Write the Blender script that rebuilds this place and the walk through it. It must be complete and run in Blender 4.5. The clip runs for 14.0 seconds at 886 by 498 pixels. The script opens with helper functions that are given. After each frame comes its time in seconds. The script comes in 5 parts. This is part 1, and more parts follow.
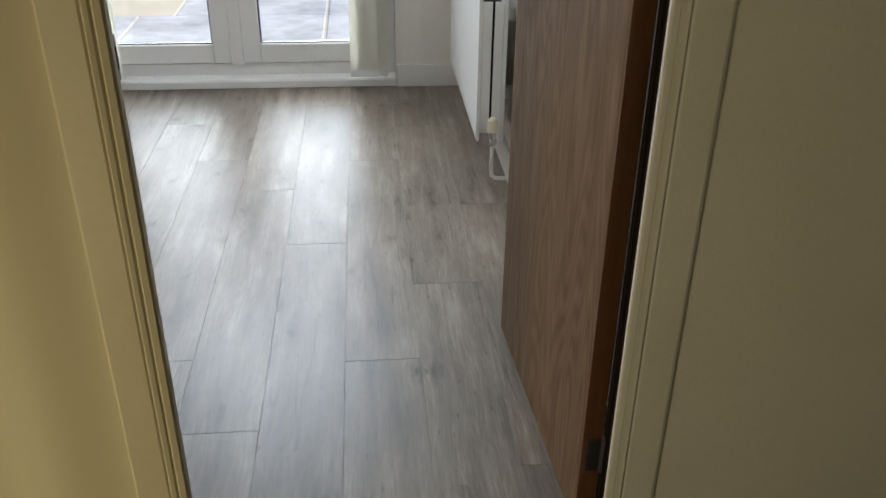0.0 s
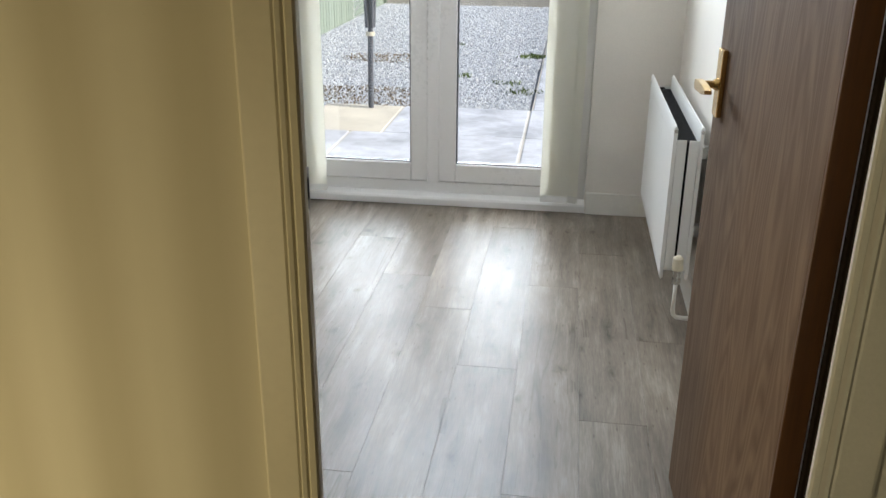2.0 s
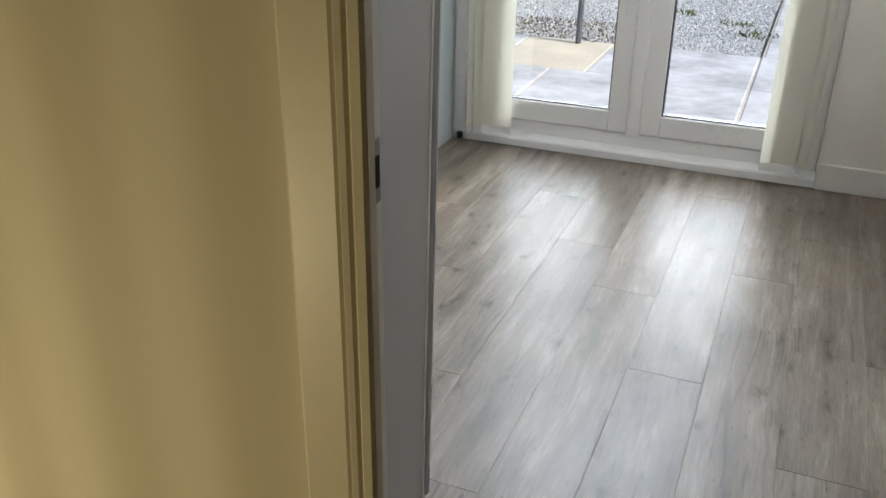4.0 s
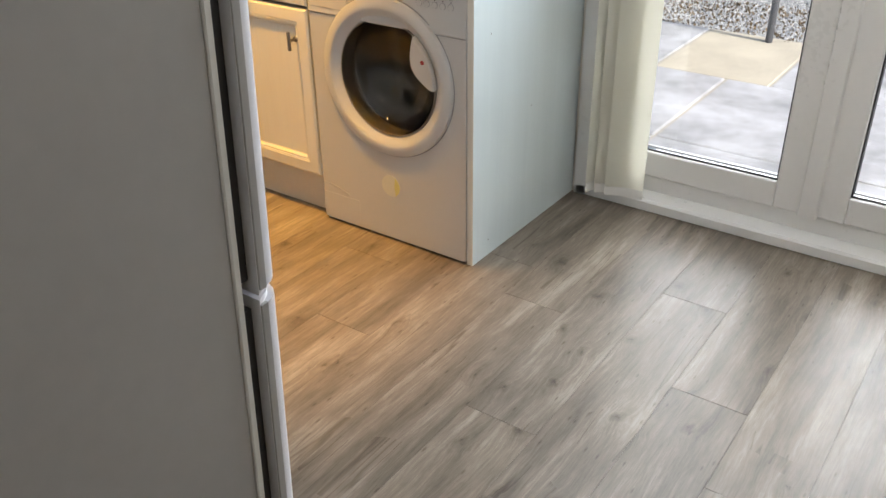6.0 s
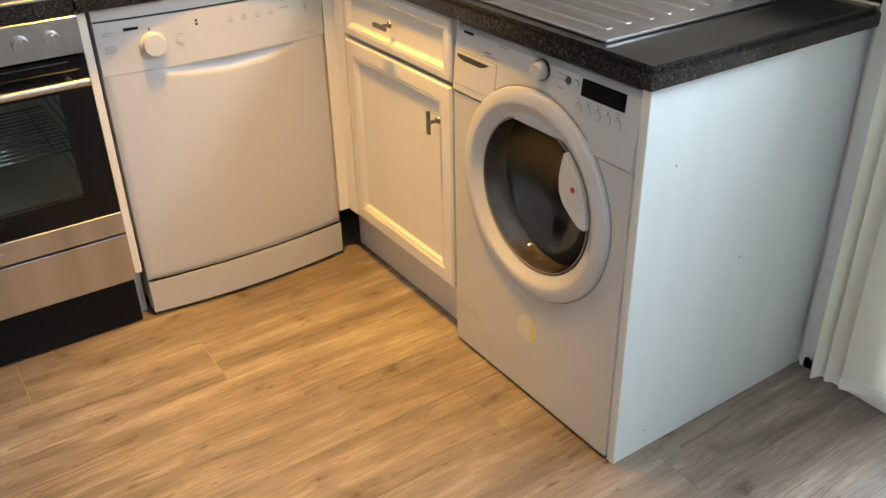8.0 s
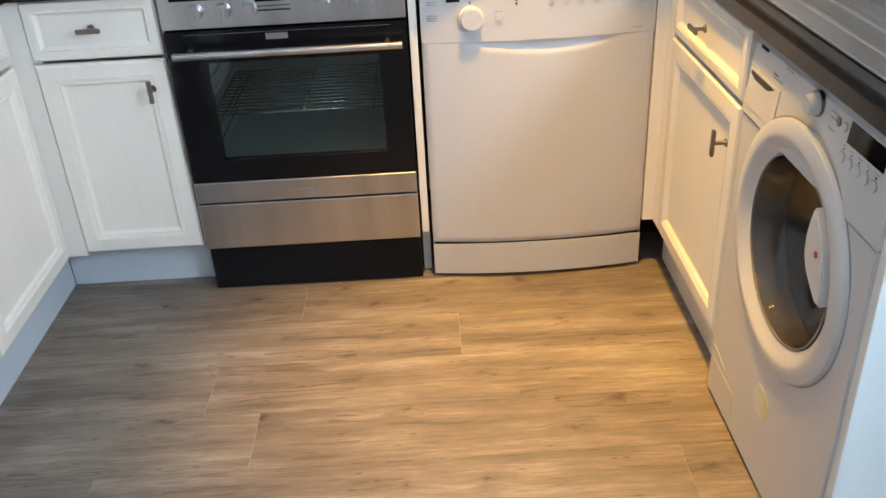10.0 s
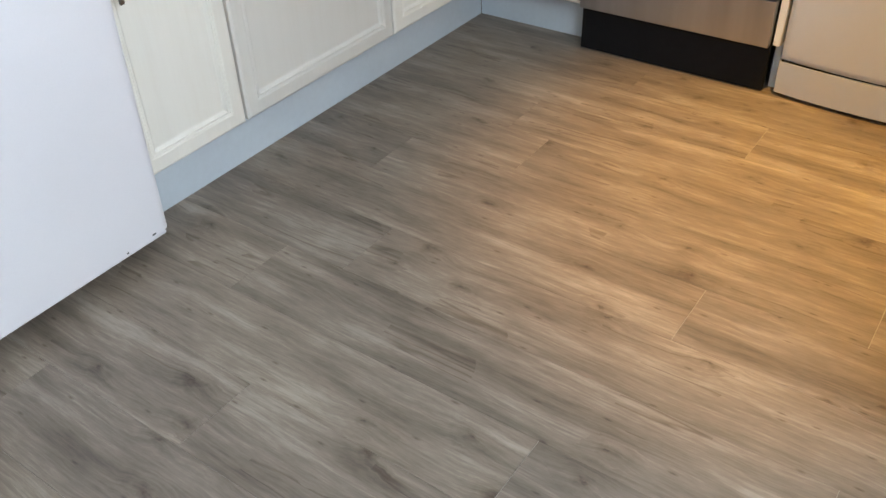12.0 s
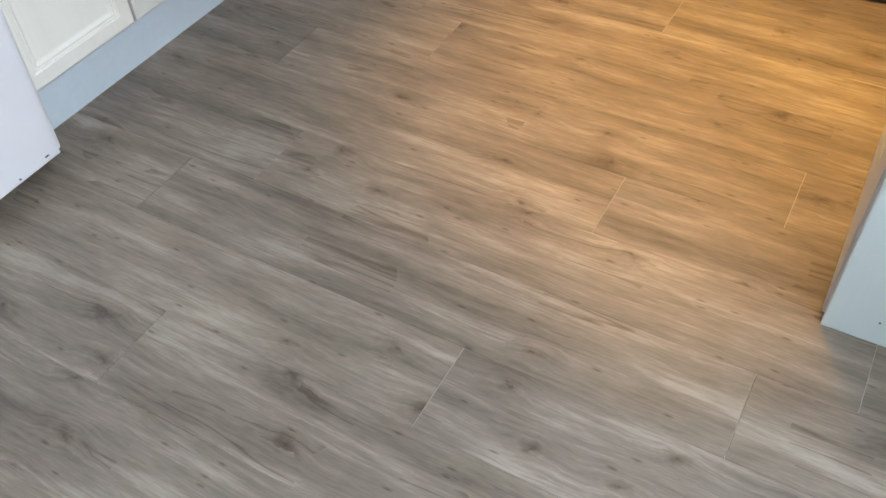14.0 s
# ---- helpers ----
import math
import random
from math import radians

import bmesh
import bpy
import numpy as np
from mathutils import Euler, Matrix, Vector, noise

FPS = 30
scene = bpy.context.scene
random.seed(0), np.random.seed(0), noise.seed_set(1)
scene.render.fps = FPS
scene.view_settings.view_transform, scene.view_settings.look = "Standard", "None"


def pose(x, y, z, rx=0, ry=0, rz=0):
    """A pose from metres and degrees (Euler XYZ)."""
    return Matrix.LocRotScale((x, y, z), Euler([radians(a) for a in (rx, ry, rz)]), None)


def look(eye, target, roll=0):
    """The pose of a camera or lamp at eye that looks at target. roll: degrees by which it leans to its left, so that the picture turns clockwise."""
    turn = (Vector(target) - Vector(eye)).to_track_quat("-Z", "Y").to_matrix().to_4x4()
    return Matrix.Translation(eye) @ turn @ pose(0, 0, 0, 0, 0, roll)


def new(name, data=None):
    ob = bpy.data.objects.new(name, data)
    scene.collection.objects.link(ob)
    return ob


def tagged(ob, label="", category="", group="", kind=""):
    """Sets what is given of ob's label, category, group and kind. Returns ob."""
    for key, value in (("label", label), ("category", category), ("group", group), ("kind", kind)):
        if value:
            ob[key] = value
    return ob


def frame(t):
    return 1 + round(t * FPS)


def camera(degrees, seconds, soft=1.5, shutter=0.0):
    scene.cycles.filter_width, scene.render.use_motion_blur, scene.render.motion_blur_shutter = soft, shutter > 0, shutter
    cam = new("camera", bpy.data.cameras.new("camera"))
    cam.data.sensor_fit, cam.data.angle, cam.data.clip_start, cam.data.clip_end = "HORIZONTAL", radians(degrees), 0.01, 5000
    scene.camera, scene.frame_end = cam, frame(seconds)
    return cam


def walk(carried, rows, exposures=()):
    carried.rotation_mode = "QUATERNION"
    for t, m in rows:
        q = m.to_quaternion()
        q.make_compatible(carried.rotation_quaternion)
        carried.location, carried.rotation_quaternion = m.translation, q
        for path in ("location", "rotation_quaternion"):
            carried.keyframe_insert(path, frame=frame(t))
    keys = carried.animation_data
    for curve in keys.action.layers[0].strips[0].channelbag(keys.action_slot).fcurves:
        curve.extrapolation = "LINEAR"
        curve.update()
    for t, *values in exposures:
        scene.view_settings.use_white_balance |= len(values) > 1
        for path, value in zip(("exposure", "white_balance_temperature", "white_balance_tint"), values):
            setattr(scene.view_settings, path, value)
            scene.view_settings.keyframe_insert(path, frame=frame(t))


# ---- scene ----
cam = camera(53.8, 14.0)
PATH = [
    (0, (0.117, 0.633, 1.311), (0.279, 2.379, 0.348), 0.7),
    (0.5, (0.113, 0.633, 1.317), (0.169, 2.384, 0.352), 0.8),
    (1, (0.155, 0.648, 1.321), (-0.095, 2.377, 0.347), 0.2),
    (1.5, (0.145, 0.652, 1.328), (-0.117, 2.431, 0.453), 0.4),
    (2, (0.142, 0.657, 1.344), (-0.117, 2.501, 0.614), 0.5),
    (2.5, (0.146, 0.718, 1.33), (-0.112, 2.562, 0.601), 0.5),
    (3, (0.105, 0.879, 1.316), (-0.149, 2.723, 0.584), 0.5),
    (3.5, (0.084, 1.006, 1.299), (-0.28, 2.817, 0.532), 1.0),
    (4, (0.125, 1.124, 1.255), (-0.556, 2.791, 0.385), 0.7),
    (4.2, (0.135, 1.212, 1.242), (-0.662, 2.804, 0.33), 0.9),
    (6.3, (-0.029, 2.191, 1.387), (-1.069, 3.584, 0.398), -0.8),
    (6.5, (-0.055, 2.288, 1.394), (-1.127, 3.656, 0.404), -0.8),
    (7, (-0.101, 2.523, 1.433), (-1.325, 3.751, 0.434), -1.0),
    (7.5, (-0.161, 2.744, 1.428), (-1.467, 3.879, 0.425), -1.4),
    (8, (-0.268, 2.877, 1.386), (-1.713, 3.833, 0.388), -1.3),
    (8.5, (-0.352, 2.97, 1.341), (-1.963, 3.625, 0.354), -1.6),
    (8.7, (-0.352, 2.98, 1.36), (-1.997, 3.52, 0.358), -2.2),
    (10.8, (-0.162, 3.624, 1.315), (-1.868, 3.29, 0.326), -2.6),
    (11, (-0.181, 3.679, 1.3), (-1.851, 3.232, 0.295), -2.7),
    (11.5, (-0.076, 3.818, 1.292), (-1.587, 3.097, 0.198), -2.5),
    (12, (0.03, 3.917, 1.263), (-1.242, 2.97, 0.044), -2.5),
    (12.5, (0.061, 3.98, 1.237), (-0.989, 2.911, -0.088), -2.8),
    (13, (-0.003, 3.944, 1.265), (-1.091, 2.935, -0.077), -2.7),
    (13.5, (-0.041, 3.902, 1.27), (-1.265, 3.102, -0.096), -2.9),
    (14, (-0.072, 3.895, 1.292), (-1.241, 3.18, -0.165), -3.0),
]
LIGHT = [(0, 0.22, 6550, 11), (1, 0.34, 6600, 11), (3, 0.34, 6600, 12), (4.2, 0.22, 6650, 12), (6.3, 0.26, 7000, 14), (7.5, 0.26, 6950, 14), (8.5, 0.46, 6150, 12), (8.7, 0.48, 6050, 12), (10.8, 0.50, 5900, 12), (11.5, 0.50, 5950, 11), (12, 0.27, 6450, 11), (12.5, 0.36, 6600, 11), (13, 0.40, 6300, 11), (14, 0.40, 6300, 11)]
walk(cam, [(t, look(eye, target, roll)) for t, eye, target, roll in PATH], LIGHT)

# ---- world and lights ----
world = bpy.data.worlds.new("world")
scene.world = world
world.use_nodes = True
sky = world.node_tree.nodes.new("ShaderNodeTexSky")
sky.sky_type, sky.sun_disc, sky.sun_elevation, sky.sun_rotation = "NISHITA", False, radians(44), radians(100)
world.node_tree.nodes["Background"].inputs["Strength"].default_value = 0.15
world.node_tree.links.new(sky.outputs[0], world.node_tree.nodes["Background"].inputs["Color"])
sun = new("sun", bpy.data.lights.new("sun", "SUN"))
sun.data.energy, sun.data.angle, sun.data.color = 4.3, radians(8), (1.0, 0.95, 0.88)
sun.matrix_world = look((6, 6, 6), (0, 7, 0))
# sky light through the garden doors: patio glow that rises to the ceiling, and sky light that falls to the floor
door_glow = new("door_glow", bpy.data.lights.new("door_glow", "AREA"))
door_glow.data.shape, door_glow.data.size, door_glow.data.size_y, door_glow.data.energy, door_glow.data.color = "RECTANGLE", 1.3, 0.45, 50, (0.74, 0.87, 1.0)
door_glow.matrix_world = look((-0.47, 4.56, 1.62), (-0.47, 3.56, 1.80))
door_sky = new("door_sky", bpy.data.lights.new("door_sky", "AREA"))
door_sky.data.shape, door_sky.data.size, door_sky.data.size_y, door_sky.data.energy, door_sky.data.color = "RECTANGLE", 1.5, 1.2, 9.8, (0.84, 0.92, 1.0)
door_sky.data.spread = radians(70)
door_sky.matrix_world = look((-0.47, 5.14, 0.68), (-0.47, 4.14, -0.02))
LAMP = (-2.04, 3.58)
lamp = new("kitchen_light", bpy.data.lights.new("kitchen_light", "SPOT"))
lamp.data.energy, lamp.data.color, lamp.data.shadow_soft_size = 300, (1.0, 0.52, 0.06), 0.08
lamp.data.spot_size, lamp.data.spot_blend = radians(52), 1.0
lamp.matrix_world = look((*LAMP, 2.26), (-1.96, 3.57, 0))
# low fill light added to brighten the hall; it stands for no known fixture
hall_fill = new("hall_fill", bpy.data.lights.new("hall_fill", "POINT"))
hall_fill.data.energy, hall_fill.data.color, hall_fill.data.shadow_soft_size = 41, (1.0, 0.86, 0.52), 0.15
hall_fill.location = (-1.5, 0.68, 0.16)


# ---- materials ----
def nodes_of(name):
    m = bpy.data.materials.new(name)
    m.use_nodes = True
    nt = m.node_tree
    return m, nt, nt.nodes["Principled BSDF"]


def add(nt, kind, **inputs):
    n = nt.nodes.new(kind)
    for key, value in inputs.items():
        n.inputs[key.replace("_", " ")].default_value = value
    return n


def ramp(nt, fac, stops):
    r = nt.nodes.new("ShaderNodeValToRGB")
    while len(r.color_ramp.elements) < len(stops):
        r.color_ramp.elements.new(0.5)
    for e, (p, c) in zip(r.color_ramp.elements, stops):
        e.position, e.color = p, (*c, 1) if len(c) == 3 else c
    nt.links.new(fac, r.inputs["Fac"])
    return r.outputs["Color"]


def coords(nt, scale=(1, 1, 1), shift=False):
    """Object coordinates in metres, moved piece by piece when shift is set."""
    tc = nt.nodes.new("ShaderNodeTexCoord")
    mp = nt.nodes.new("ShaderNodeMapping")
    mp.inputs["Scale"].default_value = scale
    out = tc.outputs["Object"]
    if shift:
        info = nt.nodes.new("ShaderNodeObjectInfo")
        mul = nt.nodes.new("ShaderNodeVectorMath")
        mul.operation = "MULTIPLY_ADD"
        mul.inputs[1].default_value = (37.0, 53.0, 11.0)
        nt.links.new(info.outputs["Random"], mul.inputs[0])
        nt.links.new(out, mul.inputs[2])
        out = mul.outputs[0]
    nt.links.new(out, mp.inputs["Vector"])
    return mp.outputs["Vector"]


def plain(name, color, rough=0.5, metal=0.0, vary=0.06, grain=60, bump=0.02, coat=0.0, stain=0.0):
    """A painted, moulded or metal surface with soft large variation, fine grain and small relief."""
    m, nt, b = nodes_of(name)
    big, fine = add(nt, "ShaderNodeTexNoise", Scale=3.0, Detail=4.0), add(nt, "ShaderNodeTexNoise", Scale=grain, Detail=3.0)
    v = coords(nt)
    for n in (big, fine):
        nt.links.new(v, n.inputs["Vector"])
    mix = nt.nodes.new("ShaderNodeMath")
    mix.operation = "MULTIPLY_ADD"
    mix.inputs[1].default_value = 0.35
    nt.links.new(fine.outputs["Fac"], mix.inputs[0])
    half = nt.nodes.new("ShaderNodeMath")
    half.operation = "MULTIPLY"
    half.inputs[1].default_value = 0.65
    nt.links.new(big.outputs["Fac"], half.inputs[0])
    nt.links.new(half.outputs[0], mix.inputs[2])
    lo = tuple(c * (1 - vary - stain) for c in color)
    hi = tuple(min(1, c * (1 + vary)) for c in color)
    nt.links.new(ramp(nt, mix.outputs[0], [(0.3, lo), (0.7, hi)]), b.inputs["Base Color"])
    rr = ramp(nt, mix.outputs[0], [(0.3, (rough * 0.85,) * 3), (0.7, (min(1, rough * 1.15),) * 3)])
    nt.links.new(rr, b.inputs["Roughness"])
    b.inputs["Metallic"].default_value = metal
    b.inputs["Coat Weight"].default_value = coat
    if bump:
        bp = add(nt, "ShaderNodeBump", Strength=bump, Distance=0.01)
        nt.links.new(fine.outputs["Fac"], bp.inputs["Height"])
        nt.links.new(bp.outputs[0], b.inputs["Normal"])
    return m


def wood(name, dark, mid, light, stretch, rough=0.45, knots=True, bump=0.05, fine=1.0, coat=0.0):
    """Long-grained timber; stretch is the scale along x, y, z (small along the grain)."""
    m, nt, b = nodes_of(name)
    v = coords(nt, stretch, shift=True)
    warp = add(nt, "ShaderNodeTexNoise", Scale=0.8, Detail=2.0)
    nt.links.new(v, warp.inputs["Vector"])
    bend = nt.nodes.new("ShaderNodeVectorMath")
    bend.operation = "MULTIPLY_ADD"
    bend.inputs[1].default_value = (0.9, 0.9, 0.9)
    nt.links.new(warp.outputs["Color"], bend.inputs[0])
    nt.links.new(v, bend.inputs[2])
    broad = add(nt, "ShaderNodeTexNoise", Scale=1.3, Detail=5.0, Roughness=0.6)
    thin = add(nt, "ShaderNodeTexNoise", Scale=7.0 * fine, Detail=6.0, Roughness=0.65)
    for n in (broad, thin):
        nt.links.new(bend.outputs[0], n.inputs["Vector"])
    mix = nt.nodes.new("ShaderNodeMix")
    mix.inputs["Factor"].default_value = 0.42
    nt.links.new(broad.outputs["Fac"], mix.inputs["A"])
    nt.links.new(thin.outputs["Fac"], mix.inputs["B"])
    col = ramp(nt, mix.outputs[0], [(0.34, dark), (0.5, mid), (0.64, light)])
    if knots:
        vor = add(nt, "ShaderNodeTexVoronoi", Scale=0.55, Randomness=1.0)
        nt.links.new(bend.outputs[0], vor.inputs["Vector"])
        k = ramp(nt, vor.outputs["Distance"], [(0.05, (0.30, 0.26, 0.22)), (0.13, (0.85, 0.83, 0.8)), (0.2, (1, 1, 1))])
        mul = nt.nodes.new("ShaderNodeMix")
        mul.data_type, mul.blend_type = "RGBA", "MULTIPLY"
        mul.inputs["Factor"].default_value = 1.0
        nt.links.new(col, mul.inputs["A"])
        nt.links.new(k, mul.inputs["B"])
        col = mul.outputs["Result"]
    info = nt.nodes.new("ShaderNodeObjectInfo")
    tone = ramp(nt, info.outputs["Random"], [(0.0, (0.86, 0.86, 0.87)), (1.0, (1.1, 1.09, 1.07))])
    mul2 = nt.nodes.new("ShaderNodeMix")
    mul2.data_type, mul2.blend_type = "RGBA", "MULTIPLY"
    mul2.inputs["Factor"].default_value = 1.0
    nt.links.new(col, mul2.inputs["A"])
    nt.links.new(tone, mul2.inputs["B"])
    nt.links.new(mul2.outputs["Result"], b.inputs["Base Color"])
    nt.links.new(ramp(nt, thin.outputs["Fac"], [(0.3, (rough * 0.85,) * 3), (0.7, (rough * 1.2,) * 3)]), b.inputs["Roughness"])
    bp = add(nt, "ShaderNodeBump", Strength=bump, Distance=0.004)
    nt.links.new(thin.outputs["Fac"], bp.inputs["Height"])
    nt.links.new(bp.outputs[0], b.inputs["Normal"])
    b.inputs["Coat Weight"].default_value = coat
    return m


def plank_floor(name):
    """Grey-brown oak print: soft long streaks, scattered knots that the grain flows round."""
    m, nt, b = nodes_of(name)
    v = coords(nt, (1, 1, 1), shift=True)

    def scaled(sc):
        mp = nt.nodes.new("ShaderNodeMapping")
        mp.inputs["Scale"].default_value = sc
        nt.links.new(v, mp.inputs["Vector"])
        return mp.outputs["Vector"]

    def math2(op, a, b2, c=None):
        n = nt.nodes.new("ShaderNodeMath")
        n.operation = op
        for i2, val in enumerate((a, b2, c)):
            if val is None:
                continue
            if isinstance(val, (int, float)):
                n.inputs[i2].default_value = val
            else:
                nt.links.new(val, n.inputs[i2])
        return n.outputs[0]

    # knots: a few cells of a stretched cell pattern
    warpn = add(nt, "ShaderNodeTexNoise", Scale=20.0, Detail=4.0, Roughness=0.6)
    nt.links.new(v, warpn.inputs["Vector"])
    kv = nt.nodes.new("ShaderNodeVectorMath")
    kv.operation = "MULTIPLY_ADD"
    kv.inputs[1].default_value = (0.55, 0.34, 0.0)
    nt.links.new(warpn.outputs["Color"], kv.inputs[0])
    nt.links.new(scaled((10.0, 5.2, 1.0)), kv.inputs[2])
    vor = add(nt, "ShaderNodeTexVoronoi", Scale=1.0, Randomness=0.95)
    vor.voronoi_dimensions = "2D"
    nt.links.new(kv.outputs[0], vor.inputs["Vector"])
    sep = nt.nodes.new("ShaderNodeSeparateColor")
    nt.links.new(vor.outputs["Color"], sep.inputs[0])
    gate = math2("GREATER_THAN", sep.outputs[0], 0.75)
    size = math2("MULTIPLY_ADD", sep.outputs[1], 0.15, 0.07)
    core = math2("MULTIPLY", math2("SUBTRACT", 1.0, math2("MINIMUM", math2("DIVIDE", vor.outputs["Distance"], size), 1.0)), gate)
    halo = math2("MULTIPLY", math2("SUBTRACT", 1.0, math2("MINIMUM", math2("DIVIDE", vor.outputs["Distance"], 0.42), 1.0)), gate)

    bend = nt.nodes.new("ShaderNodeTexNoise")
    bend.inputs["Scale"].default_value, bend.inputs["Detail"].default_value = 3.0, 2.0
    nt.links.new(scaled((2.2, 0.9, 1.0)), bend.inputs["Vector"])
    sx = nt.nodes.new("ShaderNodeSeparateXYZ")
    nt.links.new(v, sx.inputs[0])
    gx = math2("ADD", math2("ADD", sx.outputs[0], math2("MULTIPLY", bend.outputs["Fac"], 0.032)), math2("MULTIPLY", halo, 0.014))
    comb = nt.nodes.new("ShaderNodeCombineXYZ")
    nt.links.new(gx, comb.inputs[0])
    nt.links.new(sx.outputs[1], comb.inputs[1])

    def streak(sc, detail, rough):
        mp = nt.nodes.new("ShaderNodeMapping")
        mp.inputs["Scale"].default_value = sc
        nt.links.new(comb.outputs[0], mp.inputs["Vector"])
        n = add(nt, "ShaderNodeTexNoise", Scale=1.0, Detail=detail, Roughness=rough)
        nt.links.new(mp.outputs["Vector"], n.inputs["Vector"])
        return n.outputs["Fac"]

    broad, mid, fine = streak((19.0, 1.5, 1.0), 3.0, 0.5), streak((85.0, 4.5, 1.0), 4.0, 0.6), streak((250.0, 17.0, 1.0), 4.0, 0.65)
    cloud = add(nt, "ShaderNodeTexNoise", Scale=8.0, Detail=5.0, Roughness=0.65)
    nt.links.new(scaled((1.3, 0.4, 1.0)), cloud.inputs["Vector"])
    total = math2("ADD", math2("MULTIPLY", broad, 0.32), math2("ADD", math2("MULTIPLY", mid, 0.21), math2("ADD", math2("MULTIPLY", fine, 0.19), math2("MULTIPLY", cloud.outputs["Fac"], 0.28))))
    # pale swirl and curved lines round each knot
    rings = math2("MULTIPLY", math2("SINE", math2("MULTIPLY", vor.outputs["Distance"], 46.0), 0.0), math2("MULTIPLY", halo, 0.012))
    total = math2("ADD", total, math2("SUBTRACT", rings, math2("MULTIPLY", halo, 0.045)))
    col = ramp(nt, total, [(0.385, (0.104, 0.081, 0.061)), (0.455, (0.166, 0.133, 0.103)), (0.525, (0.230, 0.188, 0.149)), (0.605, (0.350, 0.297, 0.243))])
    dark = ramp(nt, core, [(0.0, (1, 1, 1)), (0.5, (0.84, 0.81, 0.78)), (0.95, (0.42, 0.37, 0.32))])
    # small dark pores and short cracks along the grain
    pore = add(nt, "ShaderNodeTexVoronoi", Scale=1.0, Randomness=1.0)
    pore.voronoi_dimensions = "2D"
    nt.links.new(scaled((62.0, 17.0, 1.0)), pore.inputs["Vector"])
    psep = nt.nodes.new("ShaderNodeSeparateColor")
    nt.links.new(pore.outputs["Color"], psep.inputs[0])
    speck = math2("MULTIPLY", math2("SUBTRACT", 1.0, math2("MINIMUM", math2("DIVIDE", pore.outputs["Distance"], 0.22), 1.0)), math2("GREATER_THAN", psep.outputs[0], 0.95))
    spots = ramp(nt, speck, [(0.0, (1, 1, 1)), (0.8, (0.55, 0.50, 0.45))])
    # long hairline cracks, here and there
    line = streak((15.0, 0.75, 1.0), 2.0, 0.5)
    where = add(nt, "ShaderNodeTexNoise", Scale=3.2, Detail=1.0)
    nt.links.new(v, where.inputs["Vector"])
    thin = math2("SUBTRACT", 1.0, math2("MINIMUM", math2("DIVIDE", math2("ABSOLUTE", math2("SUBTRACT", line, 0.5), 0.0), 0.018), 1.0))
    crack = ramp(nt, math2("MULTIPLY", thin, math2("GREATER_THAN", where.outputs["Fac"], 0.58)), [(0.0, (1, 1, 1)), (1.0, (0.60, 0.55, 0.50))])
    info = nt.nodes.new("ShaderNodeObjectInfo")
    tone = ramp(nt, info.outputs["Random"], [(0.0, (0.90, 0.90, 0.905)), (1.0, (1.09, 1.085, 1.07))])
    for factor in (dark, spots, crack, tone):
        mul = nt.nodes.new("ShaderNodeMix")
        mul.data_type, mul.blend_type = "RGBA", "MULTIPLY"
        mul.inputs["Factor"].default_value = 1.0
        nt.links.new(col, mul.inputs["A"])
        nt.links.new(factor, mul.inputs["B"])
        col = mul.outputs["Result"]
    nt.links.new(col, b.inputs["Base Color"])
    nt.links.new(ramp(nt, mid, [(0.3, (0.33,) * 3), (0.7, (0.44,) * 3)]), b.inputs["Roughness"])
    b.inputs["Specular IOR Level"].default_value = 0.5
    bp = add(nt, "ShaderNodeBump", Strength=0.10, Distance=0.002)
    nt.links.new(math2("ADD", mid, fine), bp.inputs["Height"])
    nt.links.new(bp.outputs[0], b.inputs["Normal"])
    return m


def speckled(name):
    """Dark post-formed laminate with brown and grey flecks."""
    m, nt, b = nodes_of(name)
    v = coords(nt)
    n = add(nt, "ShaderNodeTexNoise", Scale=190.0, Detail=2.0, Roughness=0.6)
    n2 = add(nt, "ShaderNodeTexNoise", Scale=330.0, Detail=2.0)
    for k in (n, n2):
        nt.links.new(v, k.inputs["Vector"])
    mix = nt.nodes.new("ShaderNodeMix")
    mix.inputs["Factor"].default_value = 0.4
    nt.links.new(n.outputs["Fac"], mix.inputs["A"])
    nt.links.new(n2.outputs["Fac"], mix.inputs["B"])
    nt.links.new(ramp(nt, mix.outputs[0], [(0.42, (0.005, 0.005, 0.005)), (0.52, (0.014, 0.012, 0.011)), (0.60, (0.036, 0.030, 0.025)), (0.69, (0.11, 0.092, 0.075))]), b.inputs["Base Color"])
    b.inputs["Roughness"].default_value = 0.22
    b.inputs["Specular IOR Level"].default_value = 0.35
    bp = add(nt, "ShaderNodeBump", Strength=0.08, Distance=0.001)
    nt.links.new(n.outputs["Fac"], bp.inputs["Height"])
    nt.links.new(bp.outputs[0], b.inputs["Normal"])
    return m


def steel(name, color, rough, along):
    """Brushed metal, lamp streaks painted in as tone bands; along is the noise scale in x, y, z, small along the bands.
    """
    m, nt, b = nodes_of(name)
    n = add(nt, "ShaderNodeTexNoise", Scale=1.0, Detail=4.0)
    nt.links.new(coords(nt, along), n.inputs["Vector"])
    nt.links.new(ramp(nt, n.outputs["Fac"], [(0.3, tuple(c * 0.72 for c in color)), (0.7, color)]), b.inputs["Base Color"])
    nt.links.new(ramp(nt, n.outputs["Fac"], [(0.3, (rough * 0.95,) * 3), (0.7, (rough * 1.05,) * 3)]), b.inputs["Roughness"])
    b.inputs["Metallic"].default_value = 1.0
    b.inputs["Anisotropic"].default_value = 0.5
    return m


